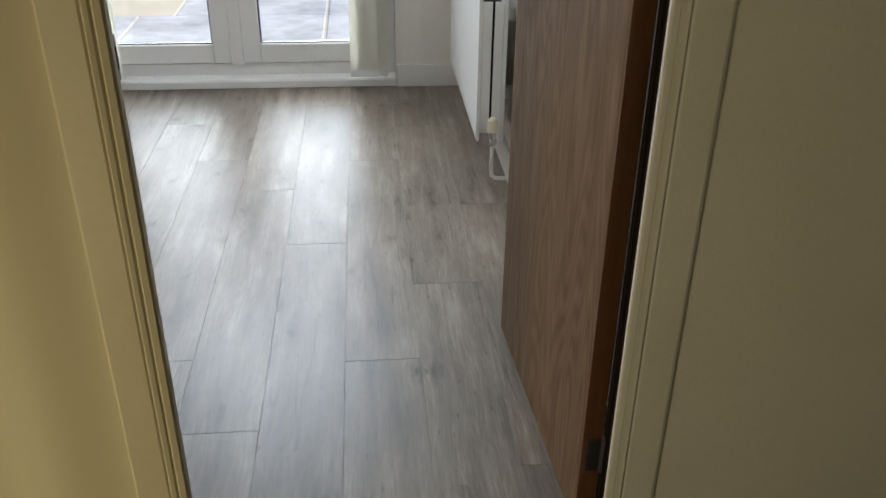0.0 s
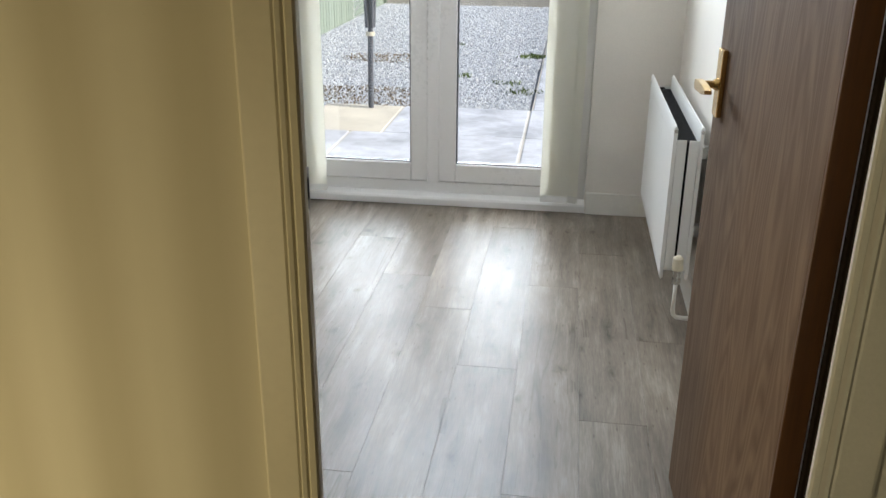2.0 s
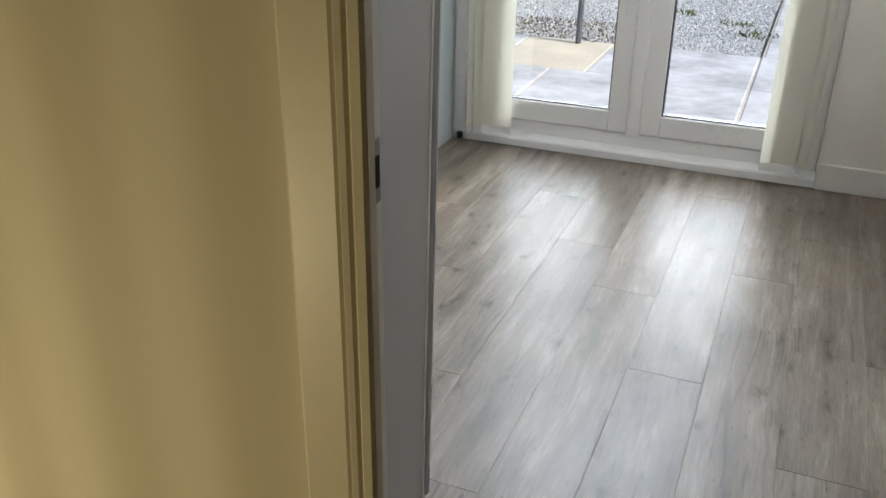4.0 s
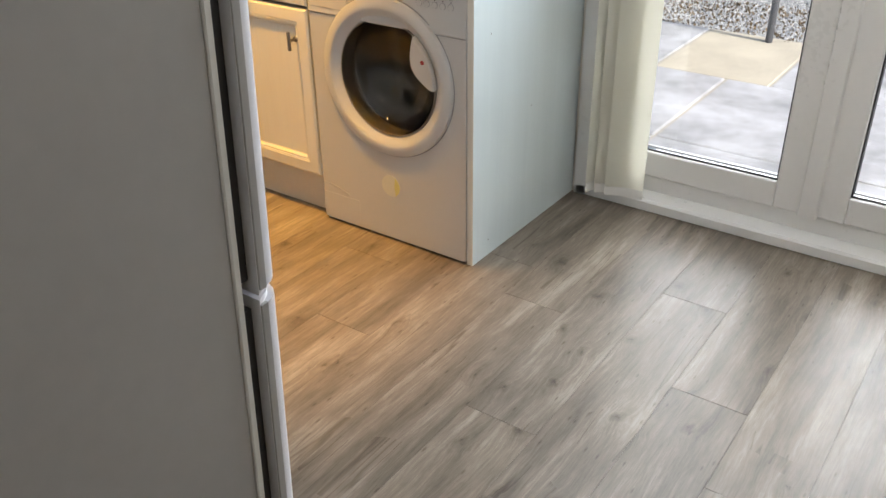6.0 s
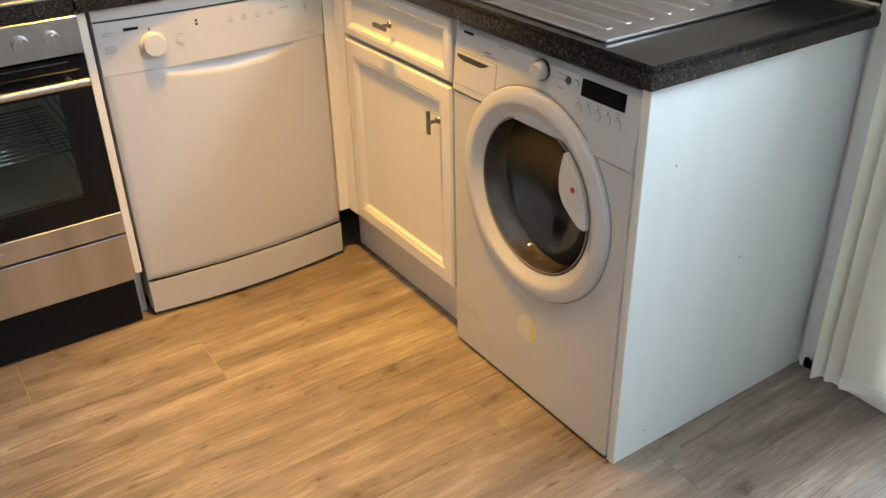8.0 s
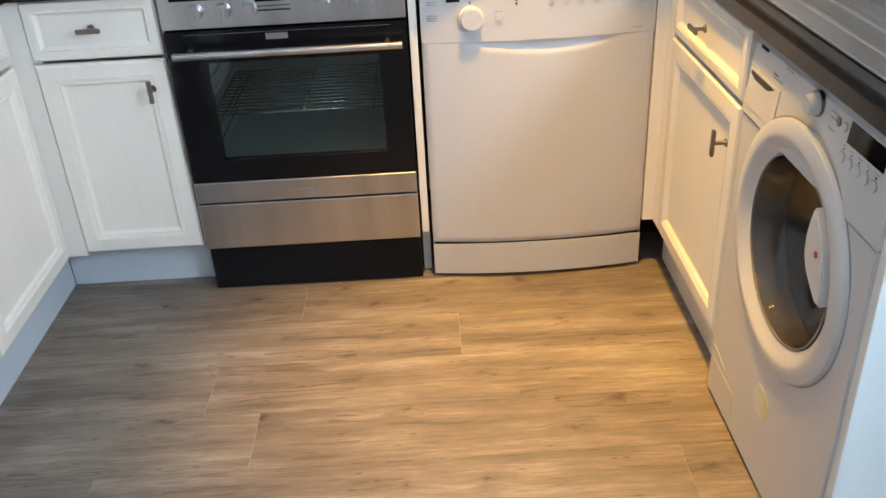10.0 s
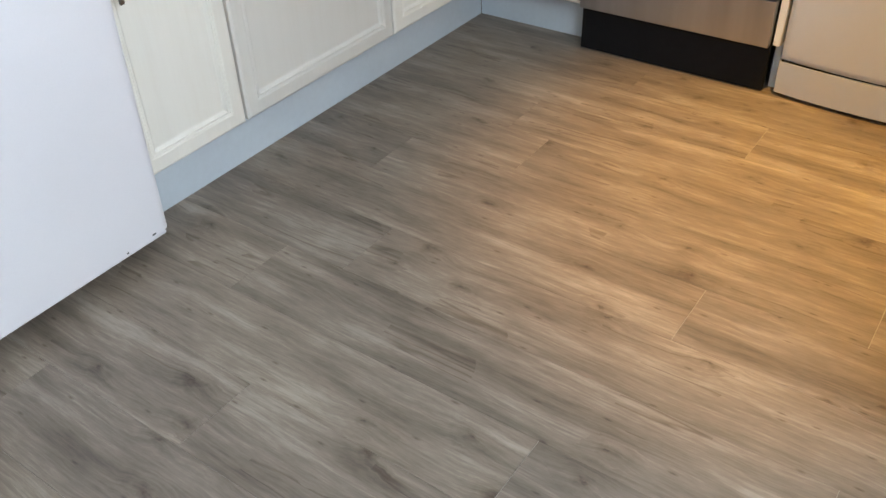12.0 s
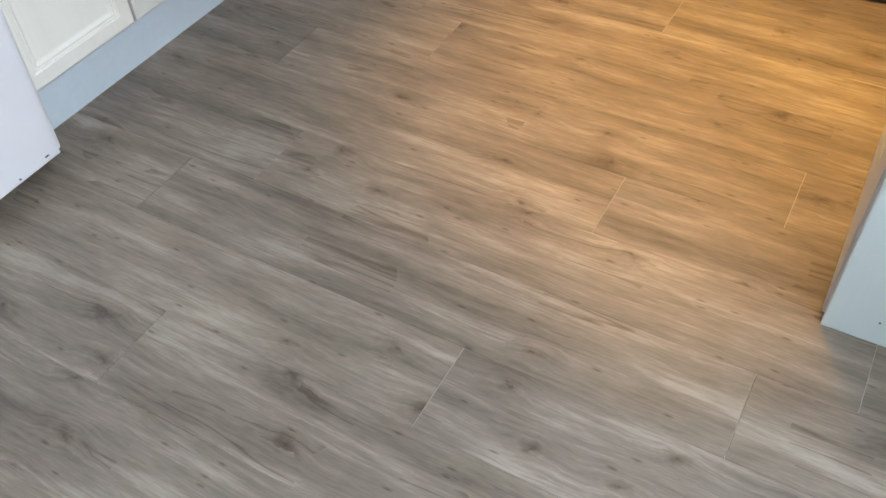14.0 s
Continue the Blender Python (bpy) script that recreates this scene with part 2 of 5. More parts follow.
def fabric(name, color):
    """Thin woven cloth that lets some light through."""
    m, nt, b = nodes_of(name)
    w = add(nt, "ShaderNodeTexNoise", Scale=1.0, Detail=3.0)
    nt.links.new(coords(nt, (1500, 1500, 400)), w.inputs["Vector"])
    col = ramp(nt, w.outputs["Fac"], [(0.3, tuple(c * 0.97 for c in color)), (0.7, color)])
    nt.links.new(col, b.inputs["Base Color"])
    b.inputs["Roughness"].default_value = 0.9
    tr = nt.nodes.new("ShaderNodeBsdfTranslucent")
    nt.links.new(col, tr.inputs["Color"])
    mx = nt.nodes.new("ShaderNodeMixShader")
    mx.inputs[0].default_value = 0.55
    nt.links.new(b.outputs[0], mx.inputs[1])
    nt.links.new(tr.outputs[0], mx.inputs[2])
    nt.links.new(mx.outputs[0], nt.nodes["Material Output"].inputs["Surface"])
    return m


def striped_wall(name, a, c):
    """Fine relief with broad, soft upright stripes of two tones."""
    m, nt, b = nodes_of(name)
    v = coords(nt)
    wave = nt.nodes.new("ShaderNodeTexWave")
    wave.wave_type, wave.bands_direction = "BANDS", "X"
    for key, val in (("Scale", 1.75), ("Distortion", 1.2), ("Detail", 1.0), ("Detail Scale", 0.8)):
        wave.inputs[key].default_value = val
    mp = nt.nodes.new("ShaderNodeMapping")
    mp.inputs["Scale"].default_value = (1.0, 1.0, 0.06)
    nt.links.new(v, mp.inputs["Vector"])
    nt.links.new(mp.outputs[0], wave.inputs["Vector"])
    n = add(nt, "ShaderNodeTexNoise", Scale=160.0, Detail=3.0)
    nt.links.new(v, n.inputs["Vector"])
    nt.links.new(ramp(nt, wave.outputs["Fac"], [(0.1, a), (0.9, c)]), b.inputs["Base Color"])
    b.inputs["Roughness"].default_value = 0.7
    bp = add(nt, "ShaderNodeBump", Strength=0.06, Distance=0.003)
    nt.links.new(n.outputs["Fac"], bp.inputs["Height"])
    nt.links.new(bp.outputs[0], b.inputs["Normal"])
    return m


def veneer(name, dark, mid, light):
    """Flat-sawn veneer: nested arches of grain with fine upright pores."""
    m, nt, b = nodes_of(name)
    wide = add(nt, "ShaderNodeTexNoise", Scale=1.0, Detail=1.5, Roughness=0.45)
    nt.links.new(coords(nt, (9.0, 9.0, 0.95)), wide.inputs["Vector"])
    pores = add(nt, "ShaderNodeTexNoise", Scale=1.0, Detail=4.0, Roughness=0.6)
    nt.links.new(coords(nt, (300.0, 300.0, 14.0)), pores.inputs["Vector"])
    tint = add(nt, "ShaderNodeTexNoise", Scale=1.0, Detail=3.0)
    nt.links.new(coords(nt, (24.0, 24.0, 0.8)), tint.inputs["Vector"])

    def calc(op, a, c):
        n = nt.nodes.new("ShaderNodeMath")
        n.operation = op
        for i, v in enumerate((a, c)):
            if isinstance(v, (int, float)):
                n.inputs[i].default_value = v
            else:
                nt.links.new(v, n.inputs[i])
        return n.outputs[0]

    bands = calc("MULTIPLY", calc("ADD", calc("SINE", calc("MULTIPLY", wide.outputs["Fac"], 120.0), 0.0), 1.0), 0.5)
    total = calc("ADD", calc("MULTIPLY", bands, 0.17), calc("ADD", calc("MULTIPLY", pores.outputs["Fac"], 0.46), calc("MULTIPLY", tint.outputs["Fac"], 0.37)))
    nt.links.new(ramp(nt, total, [(0.34, dark), (0.5, mid), (0.66, light)]), b.inputs["Base Color"])
    b.inputs["Roughness"].default_value = 0.7
    b.inputs["Specular IOR Level"].default_value = 0.12
    bp = add(nt, "ShaderNodeBump", Strength=0.06, Distance=0.002)
    nt.links.new(pores.outputs["Fac"], bp.inputs["Height"])
    nt.links.new(bp.outputs[0], b.inputs["Normal"])
    return m


M_PLANK = plank_floor("grey_oak_vinyl")
M_GAP = plain("floor_joint", (0.38, 0.35, 0.30), 0.8)
M_DOOR = veneer("brown_door_veneer", (0.138, 0.088, 0.055), (0.182, 0.119, 0.077), (0.230, 0.155, 0.103))
M_LIP = wood("orange_door_lipping", (0.075, 0.030, 0.009), (0.115, 0.046, 0.013), (0.155, 0.064, 0.019), (20.0, 20.0, 1.0), rough=0.45, knots=False)
M_CAB = wood("limed_cream_cabinet", (0.765, 0.735, 0.665), (0.785, 0.76, 0.695), (0.80, 0.775, 0.71), (16.0, 16.0, 0.9), rough=0.45, knots=False, bump=0.03)
M_WALL = plain("magnolia_wall_paint", (0.78, 0.73, 0.66), 0.75, bump=0.05, grain=180)
# for the unseen hall walls: dark only so that they bounce little light
M_HALLDIM = plain("low_bounce_hall_wall", (0.20, 0.19, 0.16), 0.8)
M_HALLGREY = plain("grey_hall_paint", (0.74, 0.73, 0.68), 0.8, bump=0.05, grain=140)
# unseen hall floor, kept dark for the same weak bounce
M_HALLFLOOR = plain("low_bounce_hall_floor", (0.10, 0.085, 0.065), 0.95)
M_HALL = striped_wall("hall_wall_stripes", (0.47, 0.42, 0.29), (0.56, 0.51, 0.37))
M_CEIL = plain("ceiling_paint", (0.80, 0.79, 0.76), 0.85)
M_ARCH = plain("tan_gloss_architrave", (0.54, 0.49, 0.36), 0.4, bump=0.01)
M_TRIM = plain("cream_gloss_trim", (0.75, 0.72, 0.66), 0.32, bump=0.01)
M_UPVC = plain("white_upvc", (0.84, 0.82, 0.80), 0.3, vary=0.02, bump=0.0)
M_APPL = plain("white_enamel", (0.54, 0.535, 0.53), 0.36, vary=0.02, bump=0.0)
M_FRIDGE = plain("white_fridge_enamel", (0.72, 0.71, 0.74), 0.35, vary=0.03, grain=300, bump=0.015)
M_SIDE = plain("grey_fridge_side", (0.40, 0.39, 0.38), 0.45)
M_PLAST = plain("white_plastic", (0.78, 0.77, 0.74), 0.4, vary=0.03, bump=0.0)
M_DARK = plain("black_plastic", (0.005, 0.005, 0.006), 0.7)
M_RUBBER = plain("dark_rubber", (0.045, 0.045, 0.048), 0.6)
M_BLACKGL = plain("black_glass", (0.006, 0.006, 0.007), 0.06, vary=0.0, bump=0.0)
for _m in (M_BLACKGL, M_DARK):
    _m.node_tree.nodes["Principled BSDF"].inputs["Specular IOR Level"].default_value = 0.22
M_STEEL = steel("brushed_steel", (0.60, 0.60, 0.61), 0.30, (2, 11, 1.2))
M_GASKET = plain("grey_brown_rubber", (0.23, 0.205, 0.175), 0.55)
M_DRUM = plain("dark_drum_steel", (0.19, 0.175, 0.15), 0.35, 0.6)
M_CHROME = plain("worn_chrome", (0.55, 0.54, 0.52), 0.18, 1.0)
M_NICKEL = plain("dull_nickel", (0.24, 0.22, 0.20), 0.32, 1.0)
M_BRASS = plain("polished_brass", (0.72, 0.50, 0.22), 0.22, 1.0)
M_WORK = speckled("dark_speckled_laminate")
M_PLINTH = plain("blue_grey_plinth", (0.55, 0.61, 0.66), 0.45)
# pale panel with the blue of the skylight put into its base colour
M_PANEL = wood("skylight_tinted_panel", (0.615, 0.695, 0.715), (0.635, 0.715, 0.735), (0.655, 0.735, 0.755), (9.0, 9.0, 0.6), rough=0.5, knots=False, bump=0.01)
M_PLINTH_N = plain("beige_plinth", (0.66, 0.62, 0.55), 0.45)
M_RAD = plain("white_radiator_enamel", (0.80, 0.79, 0.76), 0.3, vary=0.02, bump=0.0)
M_BLIND = fabric("cream_blind_fabric", (0.90, 0.885, 0.815))
M_RED = plain("red_mark", (0.34, 0.02, 0.025), 0.4)
M_CREAMY = plain("pale_sticker_paper", (0.62, 0.61, 0.52), 0.5)
M_YELLOW = plain("yellow_sticker", (0.62, 0.57, 0.22), 0.5)
M_GREYINK = plain("grey_print", (0.32, 0.32, 0.33), 0.6)
M_BEIGE = plain("aged_cream_plastic", (0.66, 0.60, 0.46), 0.4)
M_AGED = plain("aged_socket_plastic", (0.60, 0.56, 0.46), 0.45)
M_LAMP, _nt, _b = nodes_of("lamp_bulb")
_b.inputs["Emission Color"].default_value, _b.inputs["Emission Strength"].default_value = (1.0, 0.7, 0.36, 1), 12.0


def glass(name, tint=(1, 1, 1), rough=0.0):
    m, nt, b = nodes_of(name)
    b.inputs["Base Color"].default_value = (*tint, 1)
    b.inputs["Transmission Weight"].default_value, b.inputs["Roughness"].default_value, b.inputs["IOR"].default_value = 1.0, rough, 1.45
    return m


M_GLASS = glass("window_glass", (0.97, 0.99, 0.98))
M_BOWL = glass("smoked_bowl_glass", (0.70, 0.65, 0.58))
M_OVENGL = glass("tinted_oven_glass", (0.55, 0.64, 0.64))


# ---- mesh tools ----
def box(bm, x0, x1, y0, y1, z0, z1, bevel=0.0, seg=1):
    m = Matrix.Translation(((x0 + x1) / 2, (y0 + y1) / 2, (z0 + z1) / 2)) @ Matrix.Diagonal((abs(x1 - x0), abs(y1 - y0), abs(z1 - z0), 1))
    vs = bmesh.ops.create_cube(bm, size=1.0, matrix=m)["verts"]
    if bevel:
        es = list({e for v in vs for e in v.link_edges})
        bmesh.ops.bevel(bm, geom=es, offset=bevel, segments=seg, affect="EDGES", profile=0.5)
    return bm


def tube(bm, p0, p1, r0, r1=None, seg=20):
    p0, p1 = Vector(p0), Vector(p1)
    d = p1 - p0
    m = Matrix.Translation((p0 + p1) / 2) @ d.to_track_quat("Z", "Y").to_matrix().to_4x4()
    bmesh.ops.create_cone(bm, cap_ends=True, segments=seg, radius1=r0, radius2=r0 if r1 is None else r1, depth=d.length, matrix=m)
    return bm


def lathe(bm, profile, m, seg=48):
    """Turns a profile of (radius, height) round z, placed by m."""
    rings = []
    for r, h in profile:
        rings.append([bm.verts.new(m @ Vector((r * math.cos(a), r * math.sin(a), h))) for a in (2 * math.pi * i / seg for i in range(seg))] if r > 1e-6 else [bm.verts.new(m @ Vector((0, 0, h)))])
    for a, b in zip(rings, rings[1:]):
        for i in range(seg):
            j = (i + 1) % seg
            if len(a) == 1 and len(b) == 1:
                continue
            if len(a) == 1:
                bm.faces.new((a[0], b[i], b[j]))
            elif len(b) == 1:
                bm.faces.new((a[i], a[j], b[0]))
            else:
                bm.faces.new((a[i], a[j], b[j], b[i]))
    bmesh.ops.recalc_face_normals(bm, faces=bm.faces)
    return bm


def sweep(bm, points, r, seg=10):
    """A round bar along a line of points."""
    pts = [Vector(p) for p in points]
    rings = []
    for i, p in enumerate(pts):
        d = (pts[min(i + 1, len(pts) - 1)] - pts[max(i - 1, 0)]).normalized()
        q = d.to_track_quat("Z", "Y")
        rings.append([bm.verts.new(p + q @ Vector((r * math.cos(a), r * math.sin(a), 0))) for a in (2 * math.pi * k / seg for k in range(seg))])
    for a, b in zip(rings, rings[1:]):
        for k in range(seg):
            bm.faces.new((a[k], a[(k + 1) % seg], b[(k + 1) % seg], b[k]))
    bm.faces.new(rings[0][::-1])
    bm.faces.new(rings[-1])
    return bm


def prism(bm, outline, z0, z1, m=Matrix()):
    """Extrudes a closed outline of (x, y) from z0 to z1, placed by m."""
    lo = [bm.verts.new(m @ Vector((x, y, z0))) for x, y in outline]
    hi = [bm.verts.new(m @ Vector((x, y, z1))) for x, y in outline]
    n = len(outline)
    bm.faces.new(lo[::-1])
    bm.faces.new(hi)
    for i in range(n):
        bm.faces.new((lo[i], lo[(i + 1) % n], hi[(i + 1) % n], hi[i]))
    bmesh.ops.recalc_face_normals(bm, faces=bm.faces)
    return bm


def mesh(name, bm, material, smooth=False):
    me = bpy.data.meshes.new(name)
    if smooth:
        for f in bm.faces:
            f.smooth = True
        for e in bm.edges:
            if len(e.link_faces) == 2 and e.calc_face_angle(0) > 0.6:
                e.smooth = False
    bm.to_mesh(me)
    bm.free()
    me.materials.append(material)
    return me


def part(name, bm, material, parent, label="", smooth=False):
    ob = new(name, mesh(name, bm, material, smooth))
    ob.parent = parent
    if parent is not None:
        ob.matrix_parent_inverse = parent.matrix_world.inverted()
    return tagged(ob, label)


def B(*a, **k):
    return box(bmesh.new(), *a, **k)


def T(*a, **k):
    return tube(bmesh.new(), *a, **k)


def thing(name, x, y, z, label, category, group="", kind=""):
    ob = new(name)
    ob.location = (x, y, z)
    ob.empty_display_size = 0.05
    ob.matrix_world = Matrix.Translation((x, y, z))
    return tagged(ob, label, category, group, kind)


def structure(name, bm, material, label="", category="", smooth=False):
    return tagged(new(name, mesh(name, bm, material, smooth)), label, category or "wall", kind="structure")


# ---- large structure ----
XW, XE, YS, YN, ZC = -3.04, 0.63, 1.85, 4.62, 2.4      # kitchen: west, east, south, north, ceiling
YH, DL, DR, DH = 1.768, -0.238, 0.545, 2.03                # hall face, doorway sides and height
FL, FR, FH = -1.20, 0.255, 2.08                         # french door opening
floor = structure("floor", B(XW, XE, 1.802, YN + 0.05, -0.06, -0.0012), M_GAP, "grey oak effect plank floor running towards the garden doors", "floor")
bm = bmesh.new()
box(bm, XW - 0.1, FL, YN, YN + 0.28, -0.2, ZC)
box(bm, FR, XE + 0.1, YN, YN + 0.28, -0.2, ZC)
box(bm, FL, FR, YN, YN + 0.28, FH, ZC)
wall_north = structure("wall_north", bm, M_WALL, "pale painted wall round the garden doors")
structure("wall_east", B(XE, XE + 0.1, YS, YN, -0.06, ZC), M_WALL, "pale painted wall behind the radiator")
structure("wall_west", B(XW - 0.1, XW, YS, YN, -0.06, ZC), M_WALL, "pale painted kitchen wall")
bm = bmesh.new()
box(bm, XW - 0.1, DL - 0.03, 1.80, YS, -0.06, ZC)
box(bm, DR + 0.03, XE + 0.1, 1.80, YS, -0.06, ZC)
box(bm, DL - 0.03, DR + 0.03, 1.80, YS, DH + 0.03, ZC)
structure("wall_south", bm, M_WALL, "pale painted kitchen wall with a doorway")
bm = bmesh.new()
box(bm, -2.2, DL - 0.03, YH, 1.80, -0.06, ZC)
box(bm, DL - 0.03, DR + 0.03, YH, 1.80, DH + 0.03, ZC)
structure("wall_hall", bm, M_HALL, "tan hall wall beside the kitchen doorway")
structure("wall_hall_2", B(DR + 0.03, 1.45, YH, 1.80, -0.06, ZC), M_HALLGREY, "grey painted hall wall beside the door frame")
# unseen walls that close the hall and hold down its bounced light
structure("wall_hall_east", B(1.35, 1.45, -0.9, YH, -0.06, ZC), M_HALLDIM, "unseen hall wall, dark to cut bounced light")
structure("wall_hall_west", B(-2.2, -2.1, -0.9, YH, -0.06, ZC), M_HALLDIM, "unseen hall wall, dark to cut bounced light")
structure("wall_hall_south", B(-2.2, 1.45, -1.0, -0.9, -0.06, ZC), M_HALLDIM, "unseen hall wall, dark to cut bounced light")
structure("floor_hall", B(-2.2, 1.45, -0.9, 1.80, -0.05, -0.002), M_HALLFLOOR, "unseen hall floor, dark to cut bounced light", "floor")
structure("ceiling", B(XW - 0.1, XE + 0.1, YS, YN, ZC, ZC + 0.1), M_CEIL, "white kitchen ceiling", "ceiling")
structure("ceiling_hall", B(-2.2, 1.45, -1.0, YS, ZC, ZC + 0.1), M_CEIL, "white hall ceiling", "ceiling")

# skirting boards
def skirting(name, x0, x1, y0, y1):
    bm = box(bmesh.new(), x0, x1, y0, y1, 0, 0.105, 0.004, 2)
    return structure(name, bm, M_TRIM, "cream gloss skirting board along the wall", "baseboard")


skirting("baseboard", FR + 0.004, XE - 0.002, YN - 0.016, YN)
skirting("baseboard", XE - 0.016, XE, YS + 0.002, YN - 0.018)
skirting("baseboard", DR + 0.10, XE - 0.018, YS, YS + 0.016)


# doorway lining, stops and architraves
SL, SR = -0.205, 0.522
def architrave(name, x_in, sign, y_face, out, z1=DH, wide=1.0, deep=1.0, paint=None, label="cream gloss moulded architrave beside the doorway"):
    """Moulded upright beside the doorway: a flat, two grooves and a rounded inner edge."""
    prof = [(0, 0), (0, 0.013), (0.004, 0.017), (0.014, 0.018), (0.018, 0.0140), (0.022, 0.017), (0.029, 0.018), (0.033, 0.0130), (0.037, 0.015), (0.092, 0.012), (0.097, 0.008), (0.098, 0)]
    pts = [(x_in + sign * a * wide, y_face + out * b * deep) for a, b in prof]
    if sign * out > 0:
        pts = pts[::-1]
    return structure(name, prism(bmesh.new(), pts, 0, z1), paint or M_TRIM, label, "trim")


architrave("trim", SL + 0.002, -1, YH, -1, DH, 0.9, 1.0, M_ARCH, "tan painted moulded architrave beside the doorway")
architrave("trim", SR - 0.002, 1, YH, -1, DH, 0.92, 0.35, M_HALLGREY, "grey painted moulded architrave beside the open door")
structure("trim", box(bmesh.new(), DL - 0.107, DR + 0.107, YH - 0.017, YH, DH + 0.003, DH + 0.10, 0.003), M_TRIM, "cream gloss architrave over the doorway", "trim")
for side, x0, x1 in ((-1, DL - 0.03, DL), (1, DR, DR + 0.03)):
    structure("door_lining", box(bmesh.new(), x0, x1, YH + 0.0, YS, 0, DH, 0.002), M_TRIM, "cream gloss doorway lining", "trim")
structure("door_lining", box(bmesh.new(), DL, DR, YH, YS, DH - 0.03, DH, 0.002), M_TRIM, "cream gloss doorway lining", "trim")
structure("door_stop", box(bmesh.new(), DL + 0.0005, SL, YH - 0.006, YH + 0.012, 0, DH - 0.032, 0.002), M_TRIM, "cream door stop with a worn edge", "trim")
structure("door_stop", box(bmesh.new(), SR, DR - 0.0005, YH - 0.006, YH + 0.012, 0, DH - 0.032, 0.002), M_TRIM, "cream door stop with a worn edge", "trim")
# near-black strips put in for the shade in the hinge gap
M_REBATE_SHADE = plain("rebate_shade", (0.020, 0.014, 0.010), 0.95)
M_REBATE_SHADE.node_tree.nodes["Principled BSDF"].inputs["Specular IOR Level"].default_value = 0.05
shade_strips = box(bmesh.new(), DR - 0.0025, DR - 0.0003, YH + 0.0125, YS - 0.001, 0, DH - 0.032, 0.0005)
box(shade_strips, 0.5385, 0.575, YS + 0.0003, YS + 0.018, 0, DH - 0.032, 0.0005)
structure("door_rebate_shade", shade_strips, M_REBATE_SHADE, "near-black strips that stand in for the shade in the hinge rebate", "trim")
strike = thing("strike_plate", SL, YH, 0.93, "dark worn metal strike plate in the door frame", "strike plate")
part("plate", box(bmesh.new(), SL, SL + 0.0016, YH - 0.004, YH + 0.011, 0.95, 1.01, 0.0005), M_NICKEL, strike)
part("latch_hole", box(bmesh.new(), SL + 0.0014, SL + 0.002, YH - 0.001, YH + 0.008, 0.965, 0.995), M_DARK, strike, "dark latch hole")

# ---- kitchen door, standing open ----
HX, HY, LEAF = 0.535, 1.862, 0.70
door = thing("door_1", HX, HY, 0, "brown wood veneer door standing open into the kitchen", "door", kind="structure")
OPEN = Matrix.Translation((HX, HY, 0)) @ Matrix.Rotation(radians(3.6), 4, "Z")


def door_part(name, bm, material, parent, label="", smooth=False):
    bm.transform(OPEN)
    return part(name, bm, material, parent, label, smooth)


leaf = door_part("leaf", box(bmesh.new(), -0.038, 0, 0.008, LEAF, 0.008, 1.985, 0.0015), M_DOOR, door)
door_part("lipping", box(bmesh.new(), -0.038, 0, 0.0, 0.0078, 0.008, 1.985, 0.001), M_LIP, door, "orange-brown hardwood edge")
for hz in (0.18, 1.72):
    bm = box(bmesh.new(), -0.030, -0.002, -0.0025, -0.0003, hz - 0.038, hz + 0.038, 0.0006)
    tube(bm, (0.002, -0.004, hz - 0.04), (0.002, -0.004, hz + 0.04), 0.0055, seg=12)
    for dz in (-0.025, 0, 0.025):
        tube(bm, (-0.019, -0.0025, hz + dz), (-0.019, -0.0036, hz + dz), 0.004, seg=10)
    door_part("hinge", bm, M_NICKEL, door, "dull metal butt hinge", True)
HZ = 1.01
lock = door_part("handle_plate", box(bmesh.new(), -0.049, -0.0382, LEAF - 0.075, LEAF - 0.033, HZ - 0.065, HZ + 0.072, 0.002, 2), M_BRASS, door, "polished brass lever plate")
bm = bmesh.new()
tube(bm, (-0.049, LEAF - 0.054, HZ), (-0.056, LEAF - 0.054, HZ), 0.013, 0.011, 24)
tube(bm, (-0.056, LEAF - 0.054, HZ), (-0.088, LEAF - 0.054, HZ), 0.008, 0.008, 20)
pts = [(0.0, 0.010), (0.03, 0.011), (0.07, 0.010), (0.10, 0.005), (0.102, -0.003), (0.07, -0.008), (0.02, -0.010), (0.0, -0.010), (-0.008, 0)]
m = Matrix.Translation((-0.079, LEAF - 0.048, HZ)) @ Matrix(((0, 0, -1, 0), (-1, 0, 0, 0), (0, 1, 0, 0), (0, 0, 0, 1)))
prism(bm, pts, 0.0, 0.014, m)
door_part("lever", bm, M_BRASS, lock, "polished brass lever handle", True)

# ---- french doors ----
french = thing("window_1", (FL + FR) / 2, YN + 0.06, 0, "white plastic double-glazed french doors to the garden, closed", "french doors", kind="structure")
FY0, FY1 = YN + 0.055, YN + 0.125
frame_bits = bmesh.new()
box(frame_bits, FL, FL + 0.055, FY0, FY1, 0.045, FH, 0.005, 2)
box(frame_bits, FR - 0.055, FR, FY0, FY1, 0.045, FH, 0.005, 2)
box(frame_bits, FL + 0.055, FR - 0.055, FY0, FY1, FH - 0.055, FH, 0.005, 2)
box(frame_bits, FL + 0.055, FR - 0.055, FY0, FY1, 0.045, 0.104, 0.005, 2)
part("window_frame", frame_bits, M_UPVC, french)
XM = -0.472
